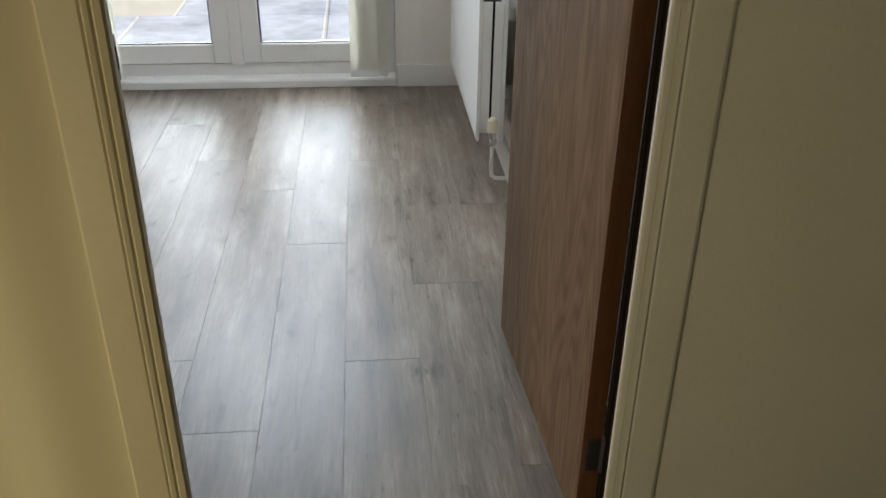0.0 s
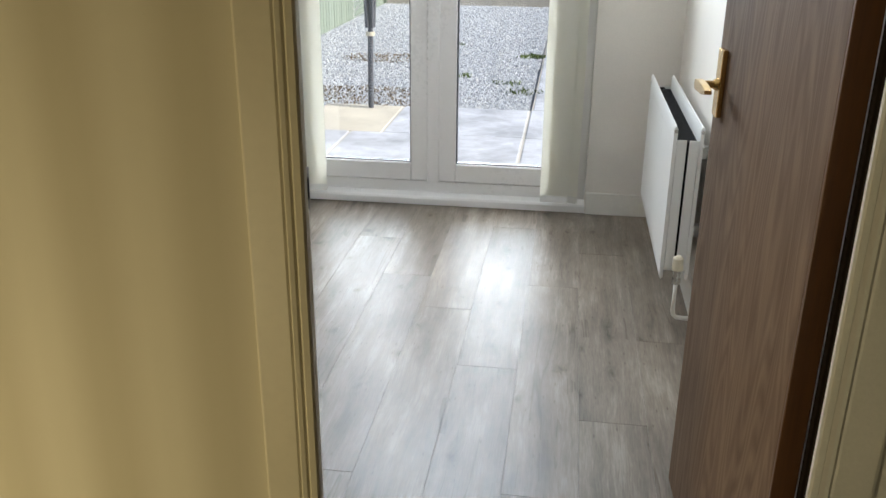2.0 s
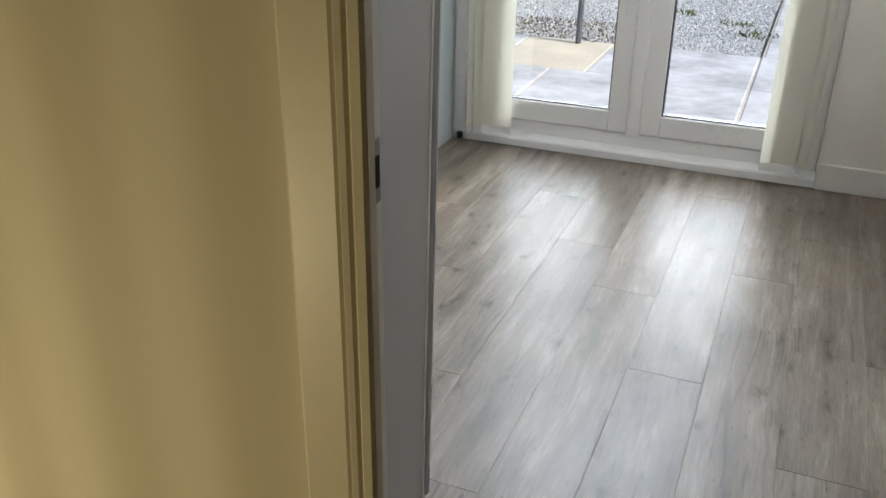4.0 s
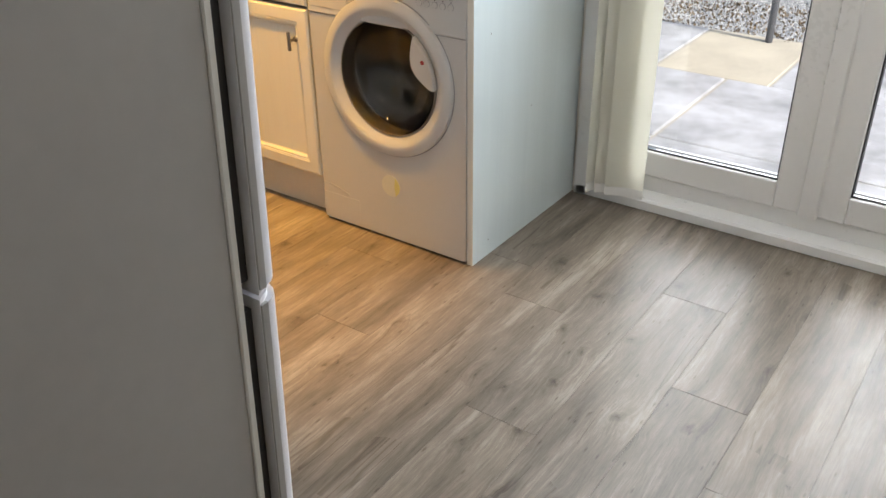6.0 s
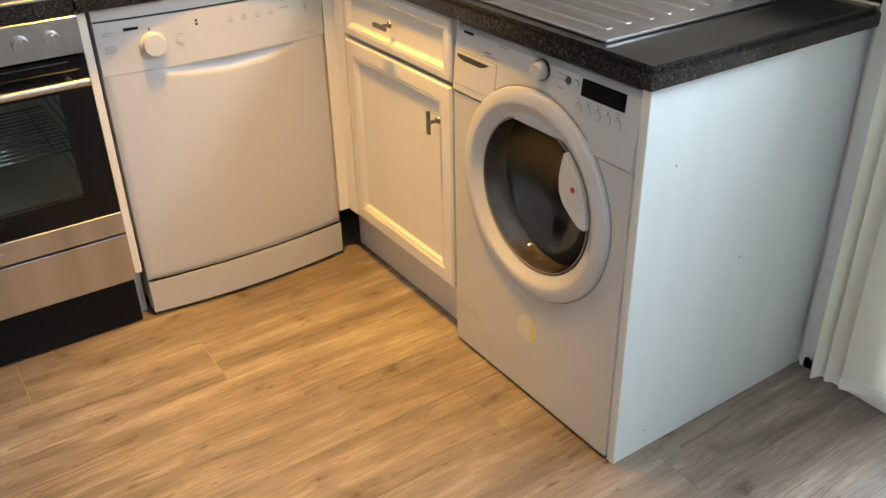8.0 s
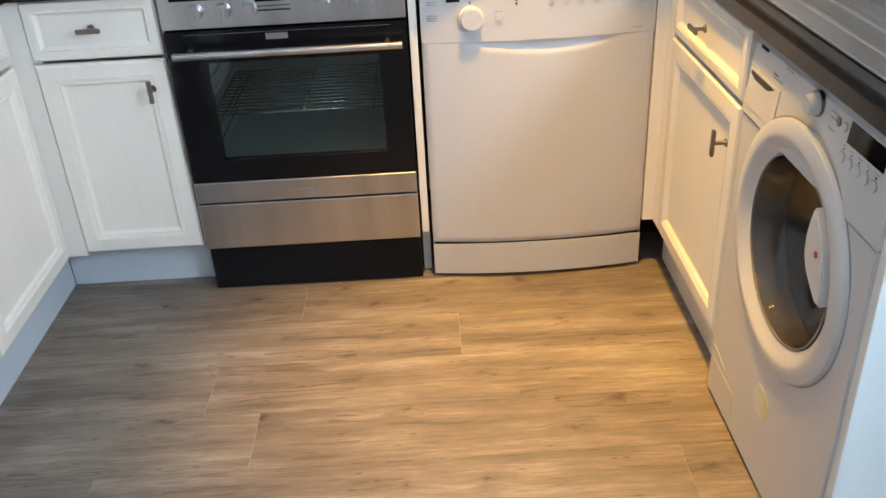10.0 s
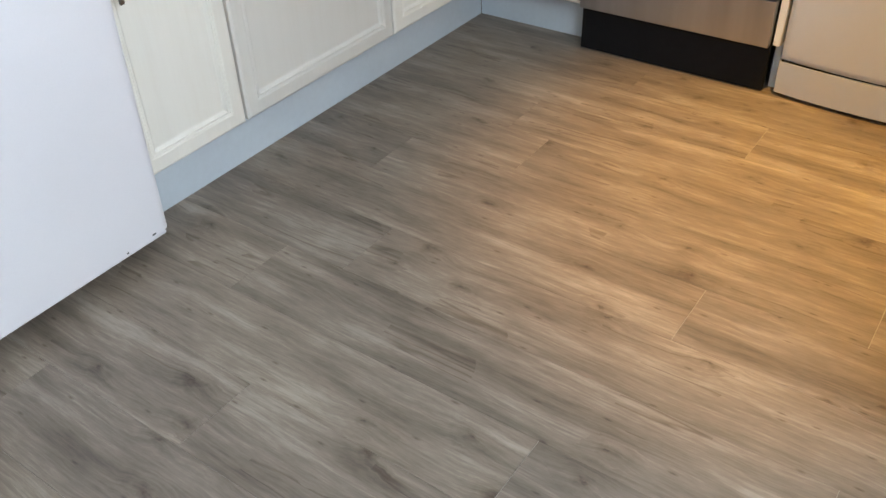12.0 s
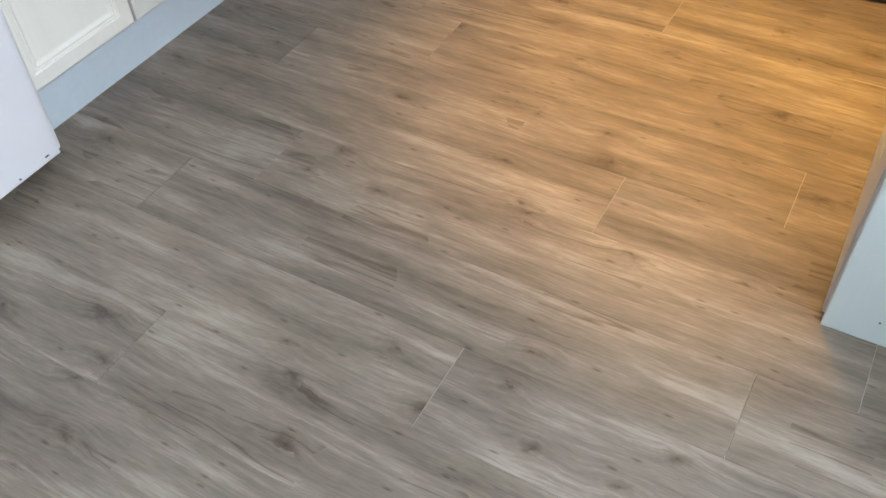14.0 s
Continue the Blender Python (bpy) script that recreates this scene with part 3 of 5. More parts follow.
for x0, x1 in ((FL + 0.058, XM - 0.003), (XM + 0.003, FR - 0.058)):
    bm = bmesh.new()
    s, r = 0.105, 0.088
    for a in ((x0, x0 + s, 0.108, FH - 0.06), (x1 - s, x1, 0.108, FH - 0.06), (x0 + s, x1 - s, 0.108, 0.108 + r), (x0 + s, x1 - s, FH - 0.06 - r, FH - 0.06)):
        box(bm, a[0], a[1], FY0 - 0.014, FY1 - 0.012, a[2], a[3], 0.006, 2)
    sash = part("sash", bm, M_UPVC, french)
    g0, g1, h0, h1 = x0 + s, x1 - s, 0.108 + r, FH - 0.06 - r
    bm = bmesh.new()
    t = 0.005
    for a in ((g0, g0 + t, h0, h1), (g1 - t, g1, h0, h1), (g0 + t, g1 - t, h0, h0 + t), (g0 + t, g1 - t, h1 - t, h1)):
        box(bm, a[0], a[1], FY0 - 0.003, FY0 + 0.03, a[2], a[3])
    part("gasket", bm, M_RUBBER, sash, "black rubber glazing gasket")
    pane = part("pane", B(g0 + t, g1 - t, FY0 + 0.006, FY0 + 0.010, h0 + t, h1 - t), M_GLASS, sash, "clear glass pane")
    pane.visible_shadow = False
bm = prism(bmesh.new(), [(XM - 0.03, FY0 - 0.015), (XM - 0.024, FY0 - 0.026), (XM - 0.01, FY0 - 0.030), (XM + 0.01, FY0 - 0.030), (XM + 0.024, FY0 - 0.026), (XM + 0.03, FY0 - 0.015)], 0.104, FH - 0.06)
part("meeting_bead", bm, M_UPVC, french, "rounded white cover strip", True)
bm = prism(bmesh.new(), [(YN - 0.012, 0.004), (YN - 0.012, 0.034), (YN - 0.006, 0.043), (FY0 + 0.01, 0.05), (FY0 + 0.01, 0.004)], FL - 0.04, FR, Matrix(((0, 0, 1, 0), (1, 0, 0, 0), (0, 1, 0, 0), (0, 0, 0, 1))))
part("window_sill", bm, M_UPVC, french, "white plastic threshold board")
handle_bm = box(bmesh.new(), XM - 0.075, XM - 0.047, FY0 - 0.028, FY0 - 0.014, 0.98, 1.20, 0.006, 2)
box(handle_bm, XM - 0.071, XM - 0.051, FY0 - 0.062, FY0 - 0.046, 0.99, 1.12, 0.006, 2)
tube(handle_bm, (XM - 0.061, FY0 - 0.06, 1.11), (XM - 0.061, FY0 - 0.02, 1.11), 0.009)
part("handle", handle_bm, M_UPVC, french, "white door handle", True)
structure("trim", box(bmesh.new(), FL - 0.052, FL - 0.004, YN - 0.012, YN, 0.0, FH, 0.004, 2), M_UPVC, "white plastic cover strip beside the garden doors", "trim")


# ---- vertical blinds, drawn to both sides ----
def vane(blind, x, y, turn, z0=0.075, z1=2.12, w=0.089):
    """One slightly curved hanging strip with its stitched bottom weight."""
    bm = bmesh.new()
    n = 6
    cols = []
    for i in range(n + 1):
        u = (i / n - 0.5)
        cols.append((u * w, 0.010 * (1 - 4 * u * u)))
    m = Matrix.Translation((x, y, 0)) @ Matrix.Rotation(radians(turn), 4, "Z")
    prism(bm, cols + [(a, b + 0.0012) for a, b in cols[::-1]], z0, z1, m)
    strip = part("vane", bm, M_BLIND, blind, "", True)
    bm = prism(bmesh.new(), [(a * 0.98, b - 0.0012) for a, b in cols] + [(a * 0.98, b + 0.0024) for a, b in cols[::-1]], z0 - 0.002, z0 + 0.03, m)
    part("weight", bm, M_PLAST, strip, "pale weight pocket", True)
    bm = sweep(bmesh.new(), [m @ Vector((w * 0.46, 0.002, z0 + 0.022)), m @ Vector((w * 0.56, -0.006, z0 + 0.012)), m @ Vector((w * 0.46, -0.012, z0 + 0.02))], 0.0012, 6)
    part("chain", bm, M_PLAST, strip, "small white bead chain")


for x_mid, vanes in ((-1.06, ((-1.118, 0.0, 62), (-1.100, 0.008, 40), (-1.072, 0.0, 30), (-1.030, -0.010, 14))), (0.13, ((0.156, 0.008, -14), (0.150, 0.003, -12), (0.142, -0.004, -9), (0.110, -0.010, -5)))):
    blind = thing("vertical_blind", x_mid, YN - 0.06, 2.12, "cream fabric vertical blind drawn aside beside the garden doors", "blind", "blinds at the garden doors")
    for x, dy, a in vanes:
        vane(blind, x, YN - 0.078 + dy, a, 0.07 + random.uniform(0, 0.01), w=0.127)
    part("headrail", B(x_mid - 0.13, x_mid + 0.13, YN - 0.105, YN - 0.045, 2.125, 2.16, bevel=0.004), M_PLAST, blind, "white blind rail")

# ---- radiator ----
RX0, RX1, RY0, RY1, RZ0, RZ1 = 0.488, 0.585, 3.46, 4.40, 0.175, 0.70
rad = thing("radiator", 0.54, 3.93, RZ0, "white enamelled double-panel radiator fixed to the wall", "radiator")


def rad_panel(x, out):
    """A pressed sheet with a rounded top seam and long upright flutes."""
    bm = bmesh.new()
    n = int((RY1 - RY0 - 0.06) / 0.0055)
    ys = [RY0] + [RY0 + 0.03 + (RY1 - RY0 - 0.06) * i / n for i in range(n + 1)] + [RY1]
    zs = ((RZ0, 0.3, 0.0), (RZ0 + 0.008, 1.0, 0.0), (RZ0 + 0.04, 1.0, 0.0), (RZ0 + 0.055, 1.0, 1.0), (RZ1 - 0.055, 1.0, 1.0), (RZ1 - 0.04, 1.0, 0.0), (RZ1 - 0.008, 1.0, 0.0), (RZ1, 0.3, 0.0))
    rows = {}
    for face in (-1, 1):
        rows[face] = []
        for z, thick, flute in zs:
            row = []
            for i, y in enumerate(ys):
                wave = 0.5 - 0.5 * math.cos((y - RY0) * 2 * math.pi / 0.033)
                row.append(bm.verts.new((x + face * 0.006 * thick - (out * 0.0035 * wave * flute if 0 < i < len(ys) - 1 else 0), y, z)))
            rows[face].append(row)
        for a, b in zip(rows[face], rows[face][1:]):
            for i in range(len(ys) - 1):
                bm.faces.new((a[i], a[i + 1], b[i + 1], b[i]))
    f, g = rows[-1], rows[1]
    for k in (0, -1):
        for i in range(len(ys) - 1):
            bm.faces.new((f[k][i], f[k][i + 1], g[k][i + 1], g[k][i]))
    for a in range(len(zs) - 1):
        for i in (0, -1):
            bm.faces.new((f[a][i], f[a + 1][i], g[a + 1][i], g[a][i]))
    bmesh.ops.recalc_face_normals(bm, faces=bm.faces)
    return bm


part("panel", rad_panel(RX0 + 0.007, -1), M_RAD, rad, "", True)
part("panel", rad_panel(RX1 - 0.007, 1), M_RAD, rad, "", True)
bm = bmesh.new()
y = RY0 + 0.02
while y < RY1 - 0.02:
    box(bm, RX0 + 0.015, RX1 - 0.015, y, y + 0.0012, RZ0 + 0.05, RZ1 - 0.055)
    y += 0.012
# metal fins coloured near black for the shade between the panels
part("convector_grid", bm, M_RUBBER, rad, "inner convector grid, coloured dark for the shade between the panels")
for y in (RY0 + 0.002, RY1 - 0.006):
    bm = bmesh.new()
    box(bm, RX0 + 0.014, (RX0 + RX1) / 2 - 0.004, y, y + 0.004, RZ0 + 0.03, RZ1 - 0.045, 0.001)
    box(bm, (RX0 + RX1) / 2 + 0.004, RX1 - 0.014, y, y + 0.004, RZ0 + 0.03, RZ1 - 0.045, 0.001)
    part("end_plate", bm, M_RAD, rad)
    # black backing sheet for the shade inside the slit
    part("end_gap_shade", B((RX0 + RX1) / 2 - 0.010, (RX0 + RX1) / 2 + 0.010, y + 0.005 if y < 4 else y - 0.003, y + 0.007 if y < 4 else y - 0.001, RZ0 + 0.035, RZ1 - 0.05), M_DARK, rad, "black backing that stands for the shade in the slit between the end plates")
for x in (RX0 + 0.007, RX1 - 0.007):
    part("vent_plug", T((x, RY0 - 0.003, RZ1 - 0.016), (x, RY0 + 0.004, RZ1 - 0.016), 0.006), M_CHROME, rad, "small chrome air plug", True)
for z in (0.3, 0.58):
    part("bracket", B(RX1, XE, 3.6, 3.63, z - 0.02, z + 0.02), M_RAD, rad)
    part("bracket", B(RX1, XE, 4.2, 4.23, z - 0.02, z + 0.02), M_RAD, rad)
valve = thing("radiator_valve", 0.538, 3.42, 0.2, "aged cream radiator valve on a white pipe", "valve")
bm = T((0.538, 3.40, 0.235), (0.538, 3.40, 0.275), 0.019, 0.017, 24)
tube(bm, (0.538, 3.40, 0.275), (0.538, 3.40, 0.283), 0.017, 0.010, 24)
part("cap", bm, M_BEIGE, valve, "", True)
bm = T((0.538, 3.40, 0.185), (0.538, 3.40, 0.235), 0.012, seg=16)
tube(bm, (0.538, 3.40, 0.215), (0.538, RY0 + 0.004, 0.215), 0.011, seg=16)
tube(bm, (0.538, 3.40, 0.190), (0.538, 3.40, 0.205), 0.016, seg=6)
part("valve_body", bm, M_CHROME, valve, "chrome valve body", True)
part("pipe", sweep(bmesh.new(), [(0.538, 3.40, 0.19), (0.538, 3.40, 0.09), (0.541, 3.40, 0.072), (0.552, 3.40, 0.062), (0.57, 3.40, 0.06), (XE, 3.40, 0.06)], 0.0075, 12), M_TRIM, valve, "white painted copper pipe", True)

# ---- socket on the hall wall ----
sock = thing("aerial_socket", -0.606, YH, 0.222, "small aged white aerial socket on the hall wall", "wall socket")
part("plate", box(bmesh.new(), -0.650, -0.562, YH - 0.009, YH, 0.178, 0.266, 0.003, 2), M_AGED, sock)
part("connector", T((-0.606, YH - 0.009, 0.222), (-0.606, YH - 0.020, 0.222), 0.017, 0.013, 24), M_PLAST, sock, "round socket boss", True)
part("core", T((-0.606, YH - 0.020, 0.222), (-0.606, YH - 0.0206, 0.222), 0.006), M_BEIGE, sock)
for dx in (-0.03, 0.03):
    part("screw", T((-0.606 + dx, YH - 0.009, 0.222), (-0.606 + dx, YH - 0.0102, 0.222), 0.0035, seg=10), M_NICKEL, sock, "small dark screw")


# ---- kitchen units ----
def panelled(bm, w, h, rings, m):
    """A mitred, moulded front: rectangles stepped in by (inset, forward), the last one filled."""
    last = None
    for inset, fwd in rings:
        ring = [bm.verts.new(m @ Vector(p)) for p in ((inset, -fwd, inset), (w - inset, -fwd, inset), (w - inset, -fwd, h - inset), (inset, -fwd, h - inset))]
        if last:
            for i in range(4):
                bm.faces.new((last[i], last[(i + 1) % 4], ring[(i + 1) % 4], ring[i]))
        else:
            bm.faces.new(ring[::-1])
        last = ring
    bm.faces.new(last)
    return bm


FRONT = [(0, 0), (0, 0.015), (0.006, 0.020), (0.040, 0.021), (0.043, 0.0185), (0.046, 0.0205), (0.049, 0.0175), (0.053, 0.0185), (0.060, 0.011), (0.064, 0.010)]
SLIM = [(0, 0), (0, 0.015), (0.005, 0.020), (0.022, 0.021), (0.024, 0.0185), (0.027, 0.0205), (0.030, 0.0175), (0.036, 0.011), (0.040, 0.010)]


def bar_handle(parent, m, x, z, upright=True, stem=0.026, half=0.030):
    bm = T((x, -0.020, z), (x, -0.024, z), 0.010, 0.008, 16)
    tube(bm, (x, -0.022, z), (x, -0.022 - stem, z), 0.0045, seg=12)
    y0, y1 = -0.022 - stem - 0.005, -0.022 - stem + 0.003
    if upright:
        box(bm, x - 0.006, x + 0.006, y0, y1, z - half, z + half, 0.002)
    else:
        box(bm, x - half, x + half, y0, y1, z - 0.006, z + 0.006, 0.002)
    bm.transform(m)
    return part("handle", bm, M_NICKEL, parent, "dull metal T-bar handle", True)


def unit(name, m, w, depth, doors, drawers, label, z0=0.15, z1=0.868):
    """A base unit. Local x runs along its front, -y out of it. doors and drawers: (x0, x1, z0, z1, handle x, handle z)."""
    cab = new(name)
    cab.matrix_world = m
    tagged(cab, label, "kitchen cabinet", "kitchen base units")
    t = 0.018
    bm = bmesh.new()
    box(bm, 0, t, 0.001, depth, z0, z1)
    box(bm, w - t, w, 0.001, depth, z0, z1)
    box(bm, t, w - t, 0.001, depth, z0, z0 + t)
    box(bm, t, w - t, depth - 0.006, depth, z0 + t, z1)
    box(bm, t, w - t, 0.001, 0.02, z1 - 0.04, z1)
    bm.transform(m)
    part("body", bm, M_CAB, cab)
    for kind, group in (("door", doors), ("drawer", drawers)):
        for x0, x1, a, b, hx, hz in group:
            bm = panelled(bmesh.new(), x1 - x0, b - a, FRONT if kind == "door" else SLIM, m @ Matrix.Translation((x0, 0, a)))
            bmesh.ops.recalc_face_normals(bm, faces=bm.faces)
            front = part(kind, bm, M_CAB, cab)
            bar_handle(front, m, hx, hz, kind == "door")
    return cab


def facing(x, y, turn):
    return Matrix.Translation((x, y, 0)) @ Matrix.Rotation(radians(turn), 4, "Z")


# north run: corner post, sink unit, washing machine, end panel
NY = 3.985
sink_unit = unit("base_cabinet", facing(-2.385, NY, 0), 0.525, 0.60, [(0.006, 0.519, 0.152, 0.702, 0.465, 0.605)], [(0.006, 0.519, 0.712, 0.862, 0.255, 0.79)], "limed cream wooden sink cabinet with a drawer and a panelled door")
bm = prism(bmesh.new(), [(-2.462, 3.938), (-2.440, 3.938), (-2.440, NY - 0.016), (-2.386, NY - 0.016), (-2.386, NY + 0.004), (-2.462, NY + 0.004)], 0.15, 0.868)
part("corner_post", bm, M_CAB, sink_unit, "limed cream corner post")
tagged(new("plinth", mesh("plinth", box(bmesh.new(), -2.47, -1.862, NY + 0.03, NY + 0.048, 0.0, 0.148, 0.001), M_PLINTH_N)), "beige plinth board under the sink cabinet", "plinth", kind="structure")
gable = thing("end_panel", -1.272, 4.29, 0, "pale limed end panel beside the washing machine", "end panel")
part("board", box(bmesh.new(), -1.282, -1.262, 3.9735, YN - 0.002, 0.0, 0.868, 0.0008), M_PANEL, gable)
part("edge_strip", box(bmesh.new(), -1.282, -1.262, 3.972, 3.9734, 0.0, 0.868, 0.0004), M_CAB, gable, "cream front edge strip")
for py, pz in ((4.06, 0.055), (4.06, 0.70), (4.30, 0.42)):
    part("pin_hole", T((-1.2625, py, pz), (-1.2614, py, pz), 0.0022, seg=10), M_NICKEL, gable)

# worktops
def worktop(parent, outline):
    """A dark slab with a rounded front."""
    bm = prism(bmesh.new(), outline, 0.87, 0.91)
    es = [e for e in bm.edges if abs(e.verts[0].co.z - e.verts[1].co.z) < 1e-6 and e.verts[0].co.z > 0.9]
    bmesh.ops.bevel(bm, geom=es, offset=0.012, segments=4, affect="EDGES")
    return part("slab", bm, M_WORK, parent, "", True)


top_n = thing("worktop", -2.1, 4.3, 0.87, "dark speckled laminate worktop over the sink run", "worktop")
worktop(top_n, [(-1.247, 3.955), (-1.247, YN - 0.002), (XW + 0.002, YN - 0.002), (XW + 0.002, 3.30), (-2.405, 3.30), (-2.405, 3.955)])
part("end_strip", B(-1.2468, -1.2460, 3.963, YN - 0.003, 0.872, 0.897), M_WORK, top_n, "dark speckled end strip")
part("upstand", box(bmesh.new(), XW + 0.004, -1.25, YN - 0.016, YN - 0.001, 0.914, 1.0, 0.003), M_WORK, top_n, "dark upstand against the wall")
part("sealant", box(bmesh.new(), XW + 0.004, -1.25, YN - 0.021, YN - 0.016, 0.9105, 0.916, 0.001), M_BEIGE, top_n, "pale bead of sealant")
top_s = thing("worktop", -1.9, 2.1, 0.87, "dark speckled laminate worktop beside the cooker", "worktop")
worktop(top_s, [(-0.955, YS + 0.002), (-0.955, 2.325), (-2.405, 2.325), (-2.405, 2.675), (XW + 0.002, 2.675), (XW + 0.002, YS + 0.002)])

# sink and drainer
sink = thing("sink", -1.9, 4.25, 0.91, "stainless steel sink with a ribbed drainer set in the worktop", "sink")
bm = box(bmesh.new(), -2.36, -1.40, 3.992, 4.47, 0.9105, 0.9175, 0.003, 2)
part("drainer", bm, M_STEEL, sink, "", True)
for i in range(7):
    y = 4.035 + i * 0.057
    bm = box(bmesh.new(), -1.86, -1.445 - 0.006 * (i % 2), y, y + 0.018, 0.914, 0.922, 0.004, 2)
    part("rib", bm, M_STEEL, sink, "", True)
bm = bmesh.new()
for a in ((-2.33, -1.93, 4.06, 4.075), (-2.33, -1.93, 4.425, 4.44), (-2.33, -2.315, 4.075, 4.425), (-1.945, -1.93, 4.075, 4.425)):
    box(bm, a[0], a[1], a[2], a[3], 0.914, 0.922, 0.003, 2)
part("bowl_rim", bm, M_STEEL, sink, "", True)


# ---- washing machine ----
def holed_plate(bm, x0, x1, z0, z1, cx, cz, r, y, seg=64):
    """An upright sheet at y with a round hole."""
    inner, outer = [], []
    for i in range(seg):
        a = 2 * math.pi * (i + 0.5) / seg
        dx, dz = math.cos(a), math.sin(a)
        k = min((x1 - cx) / dx if dx > 0 else (x0 - cx) / dx if dx < 0 else 9, (z1 - cz) / dz if dz > 0 else (z0 - cz) / dz if dz < 0 else 9)
        inner.append(bm.verts.new((cx + r * dx, y, cz + r * dz)))
        outer.append(bm.verts.new((cx + k * dx, y, cz + k * dz)))
    for i in range(seg):
        j = (i + 1) % seg
        bm.faces.new((inner[i], inner[j], outer[j], outer[i]))
    corners = [bm.verts.new(c) for c in ((x1, y, z1), (x0, y, z1), (x0, y, z0), (x1, y, z0))]
    for c in corners:
        near = sorted(range(seg), key=lambda i: (outer[i].co - c.co).length)[:2]
        near = sorted(near)
        if near == [0, seg - 1]:
            near = [seg - 1, 0]
        bm.faces.new((outer[near[0]], outer[near[1]], c))
    return bm


WX0, WX1, WF, WC, WZ = -1.853, -1.2832, 3.966, -1.562, 0.543
wm = thing("washing_machine", -1.57, 4.25, 0, "white front-loading washing machine under the worktop", "washing machine")
bm = holed_plate(bmesh.new(), WX0, WX1, 0.012, 0.70, WC, WZ, 0.185, WF)
bmesh.ops.recalc_face_normals(bm, faces=bm.faces)
part("front_panel", bm, M_APPL, wm)
part("side_panel", B(WX0, WX0 + 0.01, WF + 0.0005, 4.55, 0.012, 0.70), M_APPL, wm)
part("side_panel", B(WX1 - 0.01, WX1, WF + 0.0005, 4.55, 0.012, 0.70), M_APPL, wm)
part("back_panel", B(WX0, WX1, 4.55, 4.56, 0.012, 0.852), M_APPL, wm)
part("base", B(WX0 + 0.011, WX1 - 0.011, WF + 0.002, 4.549, 0.008, 0.016), M_APPL, wm)
# raked control fascia
prof = [(WF - 0.0005, 0.702), (WF - 0.003, 0.706), (WF + 0.010, 0.842), (WF + 0.02, 0.852), (WF + 0.5, 0.852), (WF + 0.5, 0.702)]
SIDE_M = Matrix(((0, 0, 1, 0), (1, 0, 0, 0), (0, 1, 0, 0), (0, 0, 0, 1)))
fascia = part("control_panel", prism(bmesh.new(), prof, WX0, WX1, SIDE_M), M_APPL, wm)


def on_fascia(z, out=0.0):
    return WF - 0.003 + (z - 0.706) * 0.0956 - out


def fascia_box(x0, x1, z0, z1, out, bevel=0.0):
    bm = bmesh.new()
    y0, y1 = on_fascia(z0), on_fascia(z1)
    prism(bm, [(y0 - out, z0), (y1 - out, z1), (y1 + 0.004, z1), (y0 + 0.004, z0)], x0, x1, SIDE_M)
    return bm


part("display", fascia_box(-1.437, -1.320, 0.806, 0.840, 0.0012), M_BLACKGL, fascia, "black display window")
knob = T((-1.553, on_fascia(0.826), 0.826), (-1.553, on_fascia(0.826) - 0.022, 0.824), 0.0195, 0.0165, 32)
part("dial", knob, M_APPL, fascia, "white programme dial", True)
part("dial_ring", T((-1.553, on_fascia(0.826) + 0.002, 0.826), (-1.553, on_fascia(0.826) - 0.004, 0.8257), 0.0225, 0.0225, 32), M_NICKEL, fascia, "grey ring", True)
for i in range(5):
    x = -1.440 + i * 0.0265
    part("button_ring", T((x, on_fascia(0.780) + 0.002, 0.780), (x, on_fascia(0.780) - 0.0008, 0.780), 0.0098, 0.0098, 20), M_GREYINK, fascia, "", True)
    part("button", T((x, on_fascia(0.780) + 0.002, 0.780), (x, on_fascia(0.780) - 0.0022, 0.780), 0.0088, 0.0080, 20), M_APPL, fascia, "", True)
    part("lamp_dot", T((x, on_fascia(0.793) + 0.002, 0.793), (x, on_fascia(0.793) - 0.001, 0.793), 0.0016, seg=8), M_DARK, fascia)
    part("print", fascia_box(x - 0.006, x + 0.006, 0.798, 0.7996, 0.0006), M_GREYINK, fascia)
for x in (-1.476, -1.454):
    part("button_ring", T((x, on_fascia(0.824) + 0.002, 0.824), (x, on_fascia(0.824) - 0.001, 0.824), 0.0082, seg=20), M_NICKEL if x < -1.46 else M_GREYINK, fascia, "", True)
    part("button", T((x, on_fascia(0.824) + 0.002, 0.824), (x, on_fascia(0.824) - 0.002, 0.824), 0.0068, 0.006, 20), M_NICKEL if x < -1.46 else M_APPL, fascia, "", True)
for x0, x1, z in ((-1.825, -1.788, 0.842), (-1.70, -1.665, 0.838), (-1.745, -1.70, 0.808), (-1.505, -1.48, 0.832), (-1.505, -1.48, 0.822), (-1.505, -1.485, 0.805)):
    part("print", fascia_box(x0, x1, z - (0.004 if x0 < -1.8 else 0.0015), z + 0.0015, 0.0006), M_DARK if x0 < -1.8 else M_GREYINK, fascia)
part("print", fascia_box(-1.745, -1.722, 0.813, 0.8155, 0.0006), M_RED, fascia, "small red print")
for i in range(3):
    part("print", fascia_box(-1.845, -1.828, 0.742 - 0.008 * i, 0.7435 - 0.008 * i, 0.0006), M_GREYINK, fascia)
